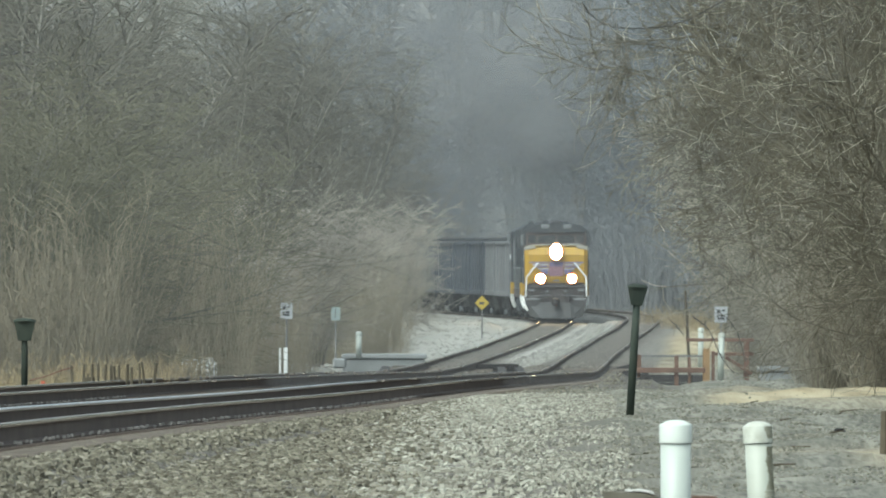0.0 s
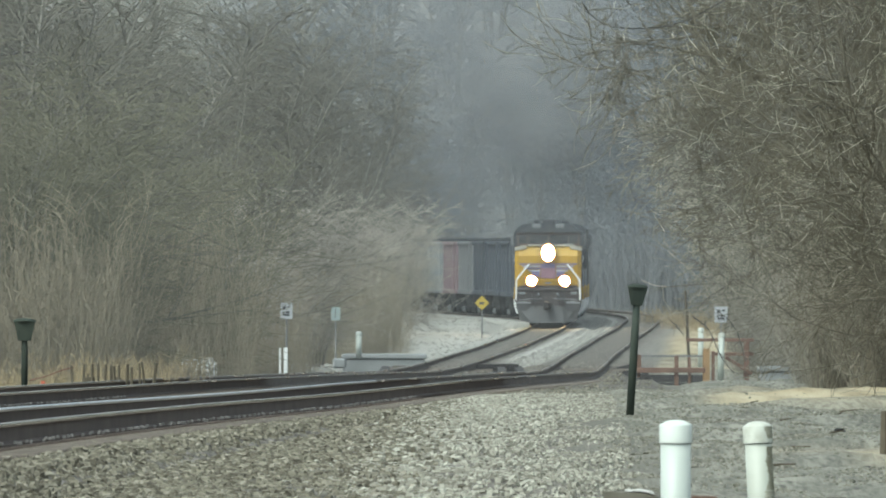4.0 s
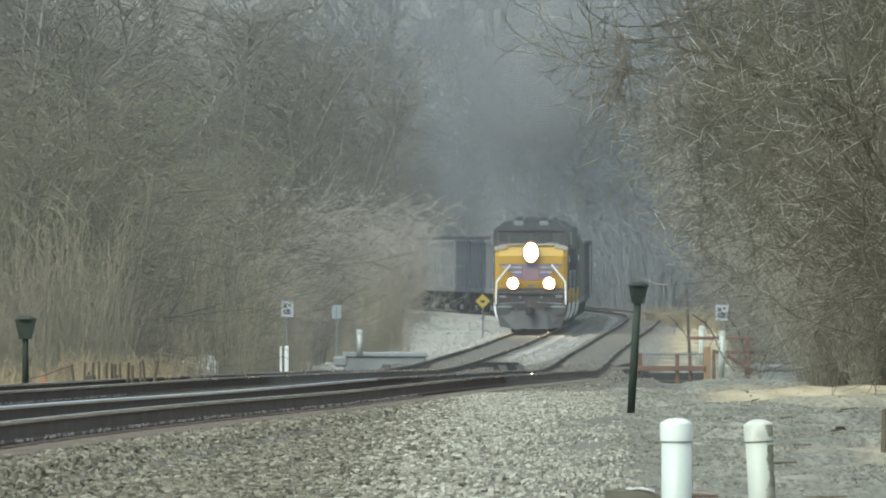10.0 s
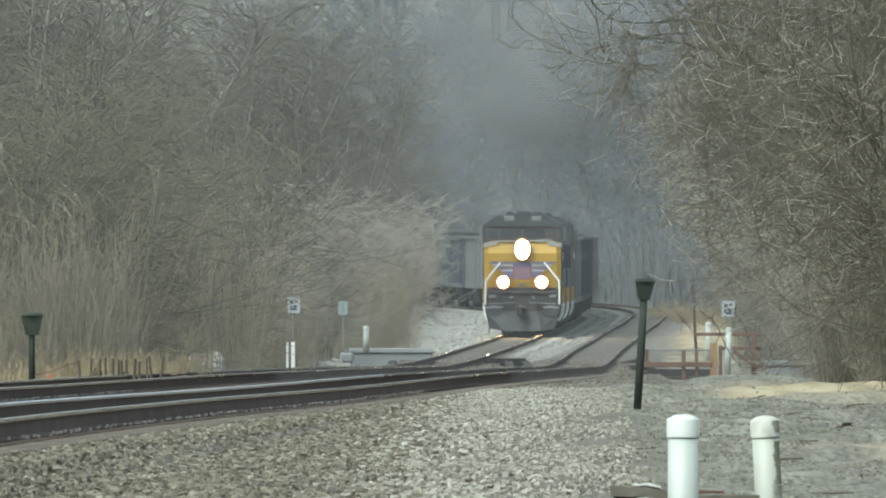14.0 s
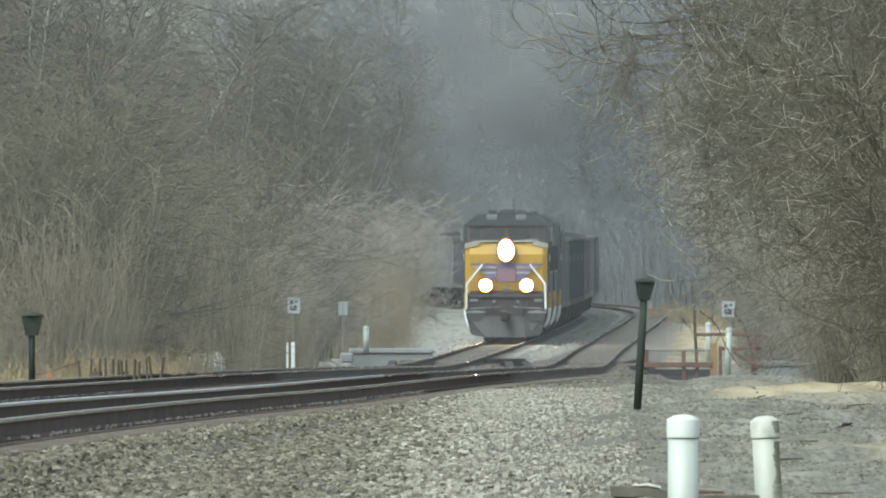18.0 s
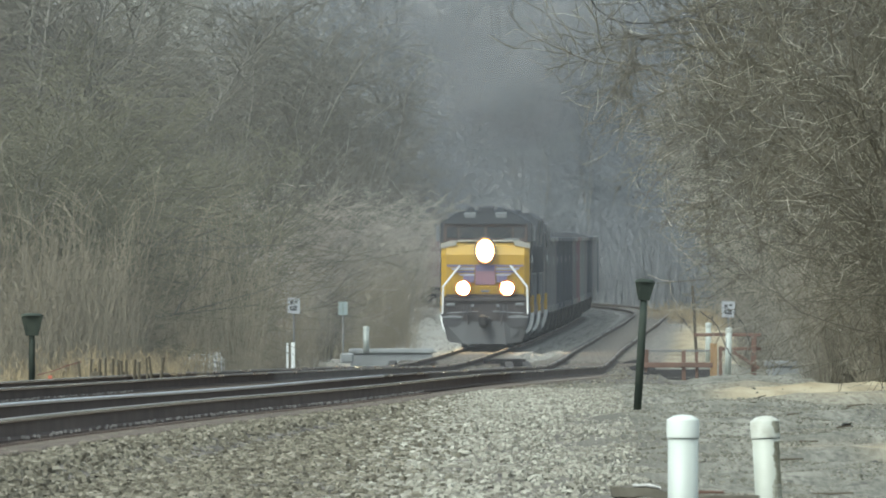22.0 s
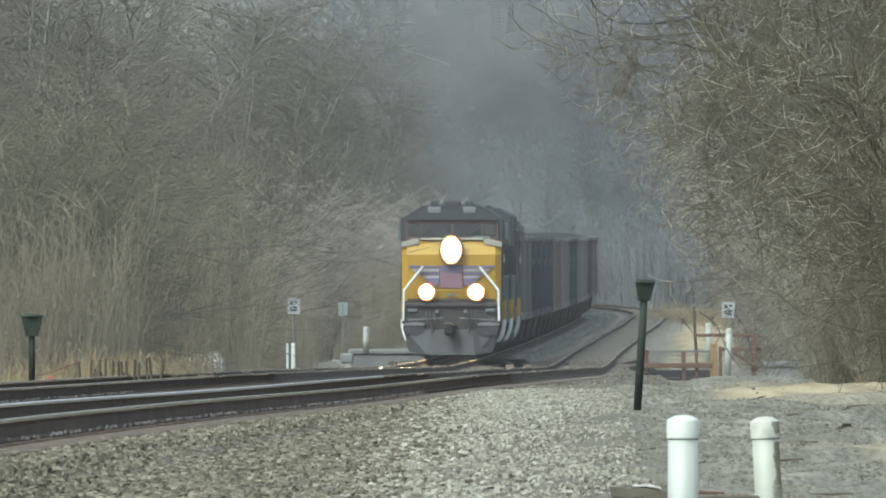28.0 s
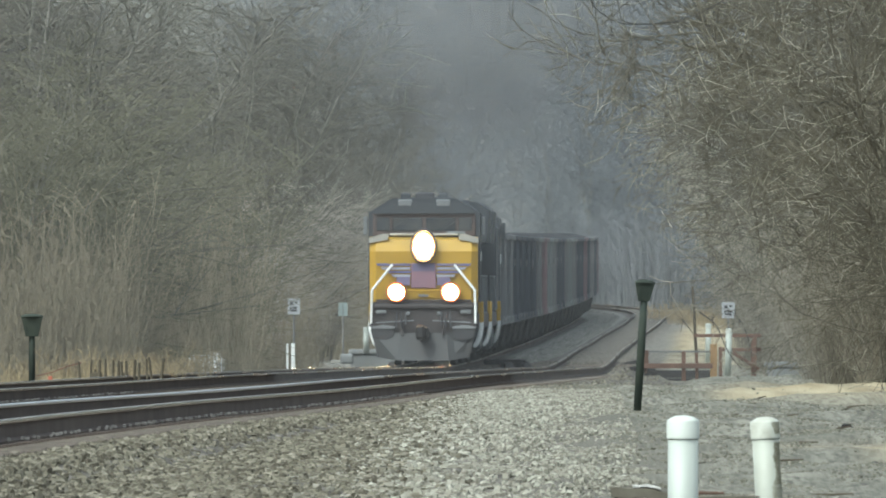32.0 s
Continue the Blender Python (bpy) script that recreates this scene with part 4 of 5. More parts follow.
    for x in (-0.62, 0.58):
        part("air_hose", rod((x, 0.12, 1.30), (x * 0.9, -0.02, 0.80), 0.028, seg=6), M_PILOT, t)
    # nose: broad yellow front with a raised middle panel
    nose = bmesh.new()
    prof = [(0.42, 1.72), (0.36, 3.10), (0.55, 3.42), (1.45, 3.52), (1.45, 1.72)]
    rr = []
    for x, inset in ((-1.47, 0.16), (-1.30, 0.0), (1.30, 0.0), (1.47, 0.16)):
        rr.append([nose.verts.new((x, y + (inset if k < 3 else 0), z)) for k, (y, z) in enumerate(prof)])
    for p, q in zip(rr, rr[1:]):
        for k in range(5):
            nose.faces.new((p[k], q[k], q[(k + 1) % 5], p[(k + 1) % 5]))
    nose.faces.new(rr[0])
    nose.faces.new(rr[-1][::-1])
    bmesh.ops.recalc_face_normals(nose, faces=nose.faces)
    nz = part("nose", nose, body_mat, t, "yellow painted wide nose")
    part("nose_band", box(-1.30, 1.30, 0.30, 0.40, 1.725, 1.79, 0.01), M_MAROON, nz, "dark red lower stripe")
    part("plate", box(-0.14, 0.14, 0.30, 0.37, 1.86, 1.93, 0.005), M_LOCO_LIGHT, nz, "small pale plate")
    part("grab_iron", rod((-0.42, 0.26, 2.04), (0.42, 0.26, 2.04), 0.02, seg=6), M_YELLOW, nz)
    part("nose_door", box(-0.34, 0.34, 0.315, 0.36, 2.10, 2.78, 0.012), M_EMBLEM_RED, nz, "faded pink and blue shield on the nose door")
    part("shield_top", box(-0.30, 0.30, 0.305, 0.318, 2.56, 2.76, 0.003), M_LAVENDER, nz)
    for s in (-1, 1):
        for k in range(4):
            z = 2.74 - 0.10 * k
            part("wing_stripe", prism([(s * 0.36, z - 0.035), (s * (1.24 - 0.14 * k), z - 0.035), (s * (1.30 - 0.14 * k), z + 0.03), (s * 0.36, z + 0.03)], 0.325, 0.352), (M_WING if k % 2 else M_LAVENDER), nz, "faded wing stripe")
        part("wing_block", box(s * 0.55 - 0.18, s * 0.55 + 0.18, 0.316, 0.35, 2.18, 2.40, 0.004), M_LAVENDER, nz)
        part("shoulder_panel", prism([(s * 1.49, 3.32), (s * 0.96, 3.42), (s * 0.96, 3.57), (s * 1.12, 3.58), (s * 1.49, 3.46)], 0.46, 0.74), M_SHOULDER, nz, "pale cream shoulder ledge")
    # handrails
    for s in (-1, 1):
        for a, b in (((s * 0.84, 0.22, 2.74), (s * 1.40, 0.14, 2.04)), ((s * 1.40, 0.14, 2.06), (s * 1.42, 0.10, 1.14))):
            part("handrail", rod(a, b, 0.035, seg=8), M_WHITE, t, "white painted handrail")
    # cab
    cab = prism([(-1.52, 1.72), (1.52, 1.72), (1.52, 4.16), (0.86, 4.55), (-0.86, 4.55), (-1.52, 4.16)], 1.30, 3.9)
    part("cab", cab, M_LOCO_GREY, t, "grey cab with sloped roof edges")
    part("windscreen_surround", box(-1.40, 1.40, 1.25, 1.31, 3.53, 4.14, 0.02), M_MAROON, t, "dark reddish brow round the windscreen")
    for x0, x1 in ((-1.30, -0.94), (-0.86, -0.05), (0.05, 0.86), (0.94, 1.30)):
        part("windscreen", box(x0, x1, 1.225, 1.252, 3.66, 4.02, 0.02), M_GLASS, t)
    part("wiper_tray", box(0.62, 1.12, 1.20, 1.27, 3.58, 3.65, 0.01), M_LOCO_LIGHT, t)
    part("brow", prism([(-1.36, 4.13), (1.36, 4.13), (1.30, 4.22), (0.84, 4.44), (-0.84, 4.44), (-1.30, 4.22)], 1.17, 1.31), M_LOCO_GREY, t)
    part("cowl", box(-0.94, 0.94, 1.05, 1.28, 3.53, 3.59, 0.02), M_SHOULDER, t, "cream ledge below the windscreen")
    for x in (-0.95, 0.50):
        part("wiper", rod((x, 1.21, 3.68), (x + 0.36, 1.21, 3.93), 0.014, seg=5), M_BLACK, t)
    for s in (-1, 1):
        part("number_board", box(s * 0.52 - 0.20, s * 0.52 + 0.20, 1.16, 1.40, 4.32, 4.52, 0.03), M_LOCO_LIGHT, t, "pale roof number box")
        part("roof_vent", box(s * 0.50 - 0.13, s * 0.50 + 0.13, 1.5, 1.9, 4.52, 4.70, 0.03), M_LOCO_GREY, t)
        part("mirror", box(s * 1.60 - 0.06, s * 1.60 + 0.06, 1.5, 1.55, 3.55, 4.05, 0.02), M_LOCO_LIGHT, t)
        part("side_window", box(s * 1.52 - 0.012, s * 1.52 + 0.012, 1.9, 3.3, 3.35, 3.95, 0.005), M_GLASS, t)
        part("cab_number", box(s * 1.535 - 0.006, s * 1.535 + 0.006, 2.0, 3.0, 2.85, 3.10), M_WHITE, t, "pale number bar on the cab side")
        part("sill_stripe", box(s * 1.47 - 0.012, s * 1.47 + 0.012, 0.8, 21.2, 1.05, 1.42), M_MAROON, t, "dark red sill stripe")
        part("fuel_tank", box(min(s * 0.7, s * 1.42), max(s * 0.7, s * 1.42), 8.4, 13.8, 0.35, 1.02, 0.12), M_LOCO_GREY, t)
        for y in (4.4, 7.2, 10.0, 12.8, 15.6, 18.4):
            part("side_stanchion", rod((s * 1.46, y, 1.45), (s * 1.46, y, 2.45), 0.022, seg=6), M_LOCO_LIGHT, t)
        part("side_rail", rod((s * 1.46, 4.4, 2.45), (s * 1.46, 19.5, 2.45), 0.022, seg=6), M_LOCO_LIGHT, t)
        for y in (2.9, 6.6, 20.9):
            part("step_ladder", box(s * 1.49 - 0.05, s * 1.49 + 0.05, y, y + 0.2, 1.16, 1.74, 0.01), M_YELLOW, t, "yellow step post")
            bow = bmesh.new()
            curve = [(1.50, 0.10, 1.18), (1.50, 0.05, 0.98), (1.46, -0.02, 0.78), (1.38, -0.08, 0.58), (1.30, -0.12, 0.50)]
            for p, q in zip(curve, curve[1:]):
                rod_into(bow, (s * p[0], y + p[1], p[2]), (s * q[0], y + q[1], q[2]), 0.045, seg=8)
            part("grab_rail", bow, M_WHITE, t, "white painted bowed grab rail")
    # long hood
    part("hood", prism([(-0.98, 1.45), (0.98, 1.45), (0.98, 4.12), (0.72, 4.36), (-0.72, 4.36), (-0.98, 4.12)], 3.92, 20.8), trim_mat, t, "long hood with dark roof")
    part("radiator", prism([(-1.50, 3.4), (1.50, 3.4), (1.58, 4.28), (1.25, 4.52), (-1.25, 4.52), (-1.58, 4.28)], 14.6, 20.6), M_LOCO_GREY, t, "flared radiator section")
    part("inverter_cabinet", box(-1.5, -0.96, 4.0, 9.5, 1.46, 3.9, 0.05), M_LOCO_GREY, t)
    part("blower_housing", prism([(0.0, 2.2), (1.42, 2.2), (1.42, 4.18), (1.05, 4.48), (0.0, 4.48)], 4.0, 9.2), M_LOCO_GREY, t, "dark blower housing beside the hood")
    part("filter_hatch", box(1.425, 1.45, 4.6, 6.8, 2.6, 3.8, 0.01), M_LOCO_LIGHT, t, "paler filter hatch")
    part("exhaust_stack", box(-0.35, 0.35, 9.4, 10.6, 4.25, 4.55, 0.05), M_BLACK, t)
    for y in (12.0, 16.0, 17.8, 19.6):
        part("roof_fan", turned([(0.6, 4.25), (0.6, 4.62), (0.5, 4.64)], 16), M_LOCO_GREY, t).matrix_basis = pose(0, y, 0)
    part("horn", box(-0.25, 0.25, 2.6, 2.9, 4.52, 4.72, 0.04), M_BLACK, t)
    loco_truck(t, 4.1)
    loco_truck(t, 17.6)
    # lamps
    # lens faces are oversized to take in the lamps' glare
    hs = part("headlamp_housing", box(-0.29, 0.29, 0.30, 0.60, 2.88, 3.62, 0.14), M_MAROON, t)
    if lit:
        part("bezel", lamp_ring(0.312, 0.412, 0.11), M_MAROON, hs).matrix_basis = pose(0, 0.297, 3.24)
        part("lamp", lamp_face(0.31, 0.41, 0.0, 0.84), M_HEAD, hs, "blazing white twin headlamp").matrix_basis = pose(0, 0.290, 3.24)
        part("halo_ring", lamp_face(0.31, 0.41, 0.84, 1.0), M_HALO, hs, "glowing orange ring in place of the lamp's halo").matrix_basis = pose(0, 0.290, 3.24)
        for s in (-1, 1):
            dl = part("ditch_lamp_housing", rod((s * 0.735, 0.36, 1.99), (s * 0.735, 0.20, 1.99), 0.255, seg=28), M_MAROON, t, "round ditch lamp housing")
            part("bezel", lamp_ring(0.24, 0.24, 0.11), M_BEZEL, dl, "bezel coloured red for the lamp's halo").matrix_basis = pose(s * 0.735, 0.198, 1.99)
            part("lamp", lamp_face(0.238, 0.238, 0.0, 0.84), M_HEAD, dl, "blazing white ditch lamp").matrix_basis = pose(s * 0.735, 0.192, 1.99)
            part("halo_ring", lamp_face(0.238, 0.238, 0.84, 1.0), M_HALO, dl, "glowing orange ring in place of the lamp's halo").matrix_basis = pose(s * 0.735, 0.192, 1.99)
    return t


def hopper(mat, label):
    """An open-top coal hopper with outside stakes, rails at z = 0."""
    t = thing("hopper_car", Matrix(), label, "railcar", "coal train cars")
    L = CAR_PITCH - 1.0
    part("tub", prism([(-1.46, 1.15), (1.46, 1.15), (1.50, 3.62), (-1.50, 3.62)], 0.55, L - 0.1), mat, t)
    for s in (-1, 1):
        part("top_chord", box(s * 1.53 - 0.07, s * 1.53 + 0.07, 0.45, L, 3.56, 3.72, 0.02), mat, t)
        part("side_sill", box(s * 1.50 - 0.05, s * 1.50 + 0.05, 0.3, L + 0.15, 1.02, 1.24, 0.02), mat, t)
        for k in range(7):
            y = 0.62 + (L - 0.85) * k / 6
            part("stake", box(s * 1.485 - 0.03, s * 1.485 + 0.03, y - 0.06, y + 0.06, 1.24, 3.56), mat, t)
    for y0 in (0.42, L - 0.12):
        part("end_sheet", box(-1.50, 1.50, y0, y0 + 0.14, 1.15, 3.66, 0.02), mat, t)
    for k in range(4):
        part("end_brace", box(-1.2 + 0.8 * k - 0.05, -1.2 + 0.8 * k + 0.05, 0.36, 0.42, 1.15, 3.6), mat, t)
    heap = bmesh.new()
    bmesh.ops.create_grid(heap, x_segments=6, y_segments=18, size=1, matrix=Matrix.Translation((0, L / 2, 3.63)) @ Matrix.Diagonal((1.44, L / 2 - 0.6, 1, 1)))
    for v in heap.verts:
        v.co.z += 0.30 * max(0, 1 - (v.co.x / 1.44) ** 2) * (0.7 + 0.5 * noise.noise(v.co * 0.7))
    part("coal_load", heap, M_COAL, t, "heaped dark coal")
    for k in range(3):
        y0 = 3.9 + (L - 7.8) / 3 * k
        part("hopper_bay", prism([(-1.44, 1.15), (-1.25, 0.34), (1.25, 0.34), (1.44, 1.15)], y0, y0 + (L - 7.8) / 3 - 0.25), M_TRUCK, t)
    part("centre_sill", box(-0.3, 0.3, 0.1, L, 0.78, 1.14, 0.02), M_TRUCK, t)
    for s in (-1, 1):
        lad = bmesh.new()
        for dy in (0, 0.42):
            box_into(lad, s * 1.63 - 0.02, s * 1.63 + 0.02, 0.62 + dy, 0.67 + dy, 1.1, 3.6)
        for k in range(6):
            box_into(lad, s * 1.63 - 0.015, s * 1.63 + 0.015, 0.66, 1.05, 1.3 + 0.4 * k, 1.34 + 0.4 * k)
        part("ladder", lad, mat, t)
        part("reporting_mark", box(s * 1.515 - 0.004, s * 1.515 + 0.008, 2.6, 4.0, 2.75, 3.0), M_CAR_LIGHT, t, "pale unreadable lettering bar")
    part("coupler", box(-0.12, 0.12, -0.45, 0.5, 0.75, 1.02, 0.03), M_TRUCK, t)
    for yc in (2.2, L - 2.0):
        bm = bmesh.new()
        for s in (-1, 1):
            box_into(bm, s * 1.0 - 0.08, s * 1.0 + 0.08, yc - 1.15, yc + 1.15, 0.4, 0.75, 0.04)
        box_into(bm, -1.05, 1.05, yc - 0.2, yc + 0.2, 0.5, 1.0, 0.03)
        tr = part("truck", bm, M_TRUCK, t, "grimy two-axle truck")
        for dy in (-0.85, 0.85):
            wheelset_parts(tr, yc + dy, r=0.46)
    return t


def on_track(y_front, length):
    """The pose of a vehicle whose front stands at y_front on the far track."""
    back_to_front, length = length < 0, abs(length)
    a, b = y_front + 3.0, y_front + length - 3.0
    xa, xb = float(far_x(a)), float(far_x(b))
    za, zb = float(rail_z(a)), float(rail_z(b))
    turn = -math.atan2(xb - xa, b - a)
    rise = math.atan2(zb - za, b - a)
    xf = xa - (xb - xa) / (b - a) * 3.0
    zf = za - (zb - za) / (b - a) * 3.0
    m = Matrix.Translation((xf, y_front, zf)) @ Euler((rise, 0, turn)).to_matrix().to_4x4()
    return m @ pose(0, length - 0.4, 0, 0, 0, 180) if back_to_front else m


TRAIN = []


def make_train():
    lead = locomotive(True, "yellow and grey road locomotive with blazing headlamps, running towards us", M_YELLOW, M_LOCO_GREY)
    TRAIN.append((lead, 0.0, LOCO_PITCH))
    second = locomotive(False, "second grimy grey and yellow road locomotive, unlit, coupled hood first", M_YELLOW, M_LOCO_GREY)
    TRAIN.append((second, LOCO_PITCH, -LOCO_PITCH))
    kinds = {"g": (M_CAR_GREY, "weathered grey open coal hopper car"), "l": (M_CAR_LIGHT, "pale grey open coal hopper car"),
             "d": (M_CAR_DARK, "dark slate coal hopper car"), "r": (M_CAR_RED, "red-brown open coal hopper car")}
    made = {}
    at = 2 * LOCO_PITCH
    for c in "ggddddgrlgddglgddrdggdgrdlggrgdglgggrd":
        if c not in made:
            made[c] = hopper(*kinds[c])
            car = made[c]
        else:
            car = copy_thing(made[c], Matrix())
        TRAIN.append((car, at, CAR_PITCH))
        at += CAR_PITCH


make_train()


def smoke_puff(dx, back, z, size):
    """One drifting puff of thin exhaust over the train."""
    bm = bmesh.new()
    bmesh.ops.create_icosphere(bm, subdivisions=3, radius=1)
    for v in bm.verts:
        v.co *= 1 + 0.12 * noise.noise(v.co * 2.3 + Vector((back, dx, z)))
    bmesh.ops.delete(bm, geom=[v for v in bm.verts if v.co.y > 0.12], context="VERTS")
    ob = part("smoke_puff", bm, M_SMOKE)
    for f in ob.data.polygons:
        f.use_smooth = True
    ob.scale = size
    tagged(ob, "thin grey diesel exhaust puff drifting over the train", "smoke", "exhaust smoke", "stuff")
    return ob, dx, back, z


PUFFS = [smoke_puff(*p) for p in ((0.6, 28, 8.6, (4.6, 5, 3.8)), (1.2, 70, 11.0, (9.5, 9, 7.5)), (0.8, 135, 13.0, (15, 14, 10)))]


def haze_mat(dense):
    """An added veil that pales what lies behind it, uneven like drifting smoke, thinning out upwards and to its rim."""
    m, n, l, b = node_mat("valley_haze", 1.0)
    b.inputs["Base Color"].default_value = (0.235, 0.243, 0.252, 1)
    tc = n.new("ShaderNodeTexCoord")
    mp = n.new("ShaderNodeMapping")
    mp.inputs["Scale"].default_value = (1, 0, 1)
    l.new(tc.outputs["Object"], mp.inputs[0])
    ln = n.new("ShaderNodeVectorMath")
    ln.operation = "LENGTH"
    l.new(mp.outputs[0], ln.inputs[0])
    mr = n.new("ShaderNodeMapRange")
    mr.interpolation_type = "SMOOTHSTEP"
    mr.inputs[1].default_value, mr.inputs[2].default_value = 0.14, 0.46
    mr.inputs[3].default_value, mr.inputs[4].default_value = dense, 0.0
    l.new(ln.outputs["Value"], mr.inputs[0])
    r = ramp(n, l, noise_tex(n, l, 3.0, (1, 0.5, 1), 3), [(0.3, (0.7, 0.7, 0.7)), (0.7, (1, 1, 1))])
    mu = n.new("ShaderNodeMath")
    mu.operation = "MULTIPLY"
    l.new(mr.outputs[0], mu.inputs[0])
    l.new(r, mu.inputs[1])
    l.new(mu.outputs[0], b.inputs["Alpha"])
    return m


def haze_veil(x, y, half_width, half_height, material):
    """A wide translucent sheet in place of aerial haze across the valley: the near shell of a flat dome."""
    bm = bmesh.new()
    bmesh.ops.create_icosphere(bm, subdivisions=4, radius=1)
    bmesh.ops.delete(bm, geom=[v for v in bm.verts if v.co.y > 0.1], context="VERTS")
    ob = part("haze_veil", bm, material)
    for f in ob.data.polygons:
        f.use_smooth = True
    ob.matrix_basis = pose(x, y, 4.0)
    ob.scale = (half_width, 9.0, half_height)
    tagged(ob, "translucent blue-grey sheet added as aerial haze across the valley", "haze", "valley haze", "stuff")


# added sheets lift the dark tones of the distance as haze would
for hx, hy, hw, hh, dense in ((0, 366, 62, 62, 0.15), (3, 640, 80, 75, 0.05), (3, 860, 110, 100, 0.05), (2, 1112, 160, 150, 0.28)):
    haze_veil(hx, hy, hw, hh, haze_mat(dense))


# ---- woods: bare winter trees and brush ----
def grow(seed, stems, height, spread, twigs, thick, arch=0.5, tiers=2, lean=0.0, twig_len=1.0):
    """Branch lines of one bush or tree: lists of (points, radii); stems first."""
    rng = np.random.default_rng(seed)
    stems_out, twigs_out = [], []
    for s in range(stems):
        a = rng.uniform(0, math.tau)
        b0 = np.array([math.cos(a), math.sin(a), 0]) * rng.uniform(0, 0.12) * spread
        out = np.array([math.cos(a), math.sin(a), 0]) * rng.uniform(0.3, 1.0) * spread
        h = height * rng.uniform(0.6, 1.0)
        n = 8
        t = np.linspace(0, 1, n)[:, None]
        wob = np.cumsum(rng.normal(0, 0.035 * height, (n, 3)) * np.array([1, 1, 0.3]), 0) * t
        pts = b0 + out * t ** 1.6 + np.array([lean, 0, 0]) * t ** 1.5 + np.array([0, 0, h]) * (t - arch * 0.22 * t ** 3) + wob
        r = thick * (1 - 0.8 * t[:, 0])
        stems_out.append((pts, r))
        per = max(4, twigs // (stems * (1 + (tiers > 1) * 5)))
        for k in range(per):
            f = rng.uniform(0.12, 0.97)
            i = int(f * (n - 1))
            p = pts[i] + (pts[min(i + 1, n - 1)] - pts[i]) * (f * (n - 1) - i)
            az = rng.uniform(0, math.tau)
            L = rng.uniform(0.12, 0.34) * height * (1.15 - 0.6 * f) * twig_len
            d = np.array([math.cos(az), math.sin(az), rng.uniform(0.15, 1.3)])
            d /= np.linalg.norm(d)
            m = 4
            tt = np.linspace(0, 1, m)[:, None]
            q = p + d * L * tt + np.array([0, 0, -0.25 * L * arch]) * tt ** 2 + np.cumsum(rng.normal(0, 0.05 * L, (m, 3)), 0) * tt
            rr = thick * 0.34 * (1 - 0.75 * tt[:, 0])
            twigs_out.append((q, rr))
            if tiers > 1:
                for j in range(5):
                    g = rng.uniform(0.15, 1.0)
                    ii = min(int(g * (m - 1)), m - 2)
                    p2 = q[ii] + (q[ii + 1] - q[ii]) * (g * (m - 1) - ii)
                    az2 = az + rng.normal(0, 1.0)
                    L2 = L * rng.uniform(0.3, 0.75)
                    d2 = np.array([math.cos(az2), math.sin(az2), rng.uniform(-0.5, 1.1)])
                    d2 /= np.linalg.norm(d2)
                    k2 = 2 if L2 < 0.5 else 3
                    t2 = np.linspace(0, 1, k2)[:, None]
                    q2 = p2 + d2 * L2 * t2 + np.cumsum(rng.normal(0, 0.07 * L2, (k2, 3)), 0) * t2
                    twigs_out.append((q2, thick * 0.17 * (1 - 0.6 * t2[:, 0])))
    return stems_out, twigs_out


def tubes(lines, sides=3, least=0.008):
    """Tapered tubes along the lines, as one mesh."""
    V, F = [], []
    base = 0
    ang = np.arange(sides) * math.tau / sides
    for pts, rad in lines:
        n = len(pts)
        d = pts[-1] - pts[0]
        d = d / (np.linalg.norm(d) + 1e-9)
        side = np.cross(d, (0.31, 0.83, 0.47))
        side /= np.linalg.norm(side) + 1e-9
        up = np.cross(d, side)
        ring = np.cos(ang)[:, None] * side + np.sin(ang)[:, None] * up
        v = pts[:, None] + ring[None] * np.maximum(rad, least)[:, None, None]
        V.append(v.reshape(-1, 3))
        i = np.arange(n * sides).reshape(n, sides) + base
        j = np.roll(i, -1, 1)
        F.append(np.stack([i[:-1], j[:-1], j[1:], i[1:]], -1).reshape(-1, 4))
        base += n * sides
    me = bpy.data.meshes.new("crown")
    me.from_pydata(np.concatenate(V).tolist(), [], np.concatenate(F).tolist())
    me.polygons.foreach_set("use_smooth", [True] * len(me.polygons))
    return me


def bare_tree(name, label, category, group, mat, seed, stems, height, spread, twigs, thick, least=0.01, **kw):
    st, tw = grow(seed, stems, height, spread, twigs, thick, **kw)
    t = thing(name, Matrix(), label, category, group)
    link("trunk", tubes(st, 5, least), M_BARK_R if name == "overhanging_tree" else M_TRUNK, t)
    link("crown", tubes(tw, 3, least), mat, t)
    return t


def ramble(rng, p, d, length, steps, wander, sag=0.0):
    """A crooked line that keeps roughly to its way."""
    out = [p]
    for _ in range(steps):
        d = d + rng.normal(0, wander, 3) - np.array([0, 0, sag])
        d = d / np.linalg.norm(d)
        out.append(out[-1] + d * length / steps)
    return np.array(out)


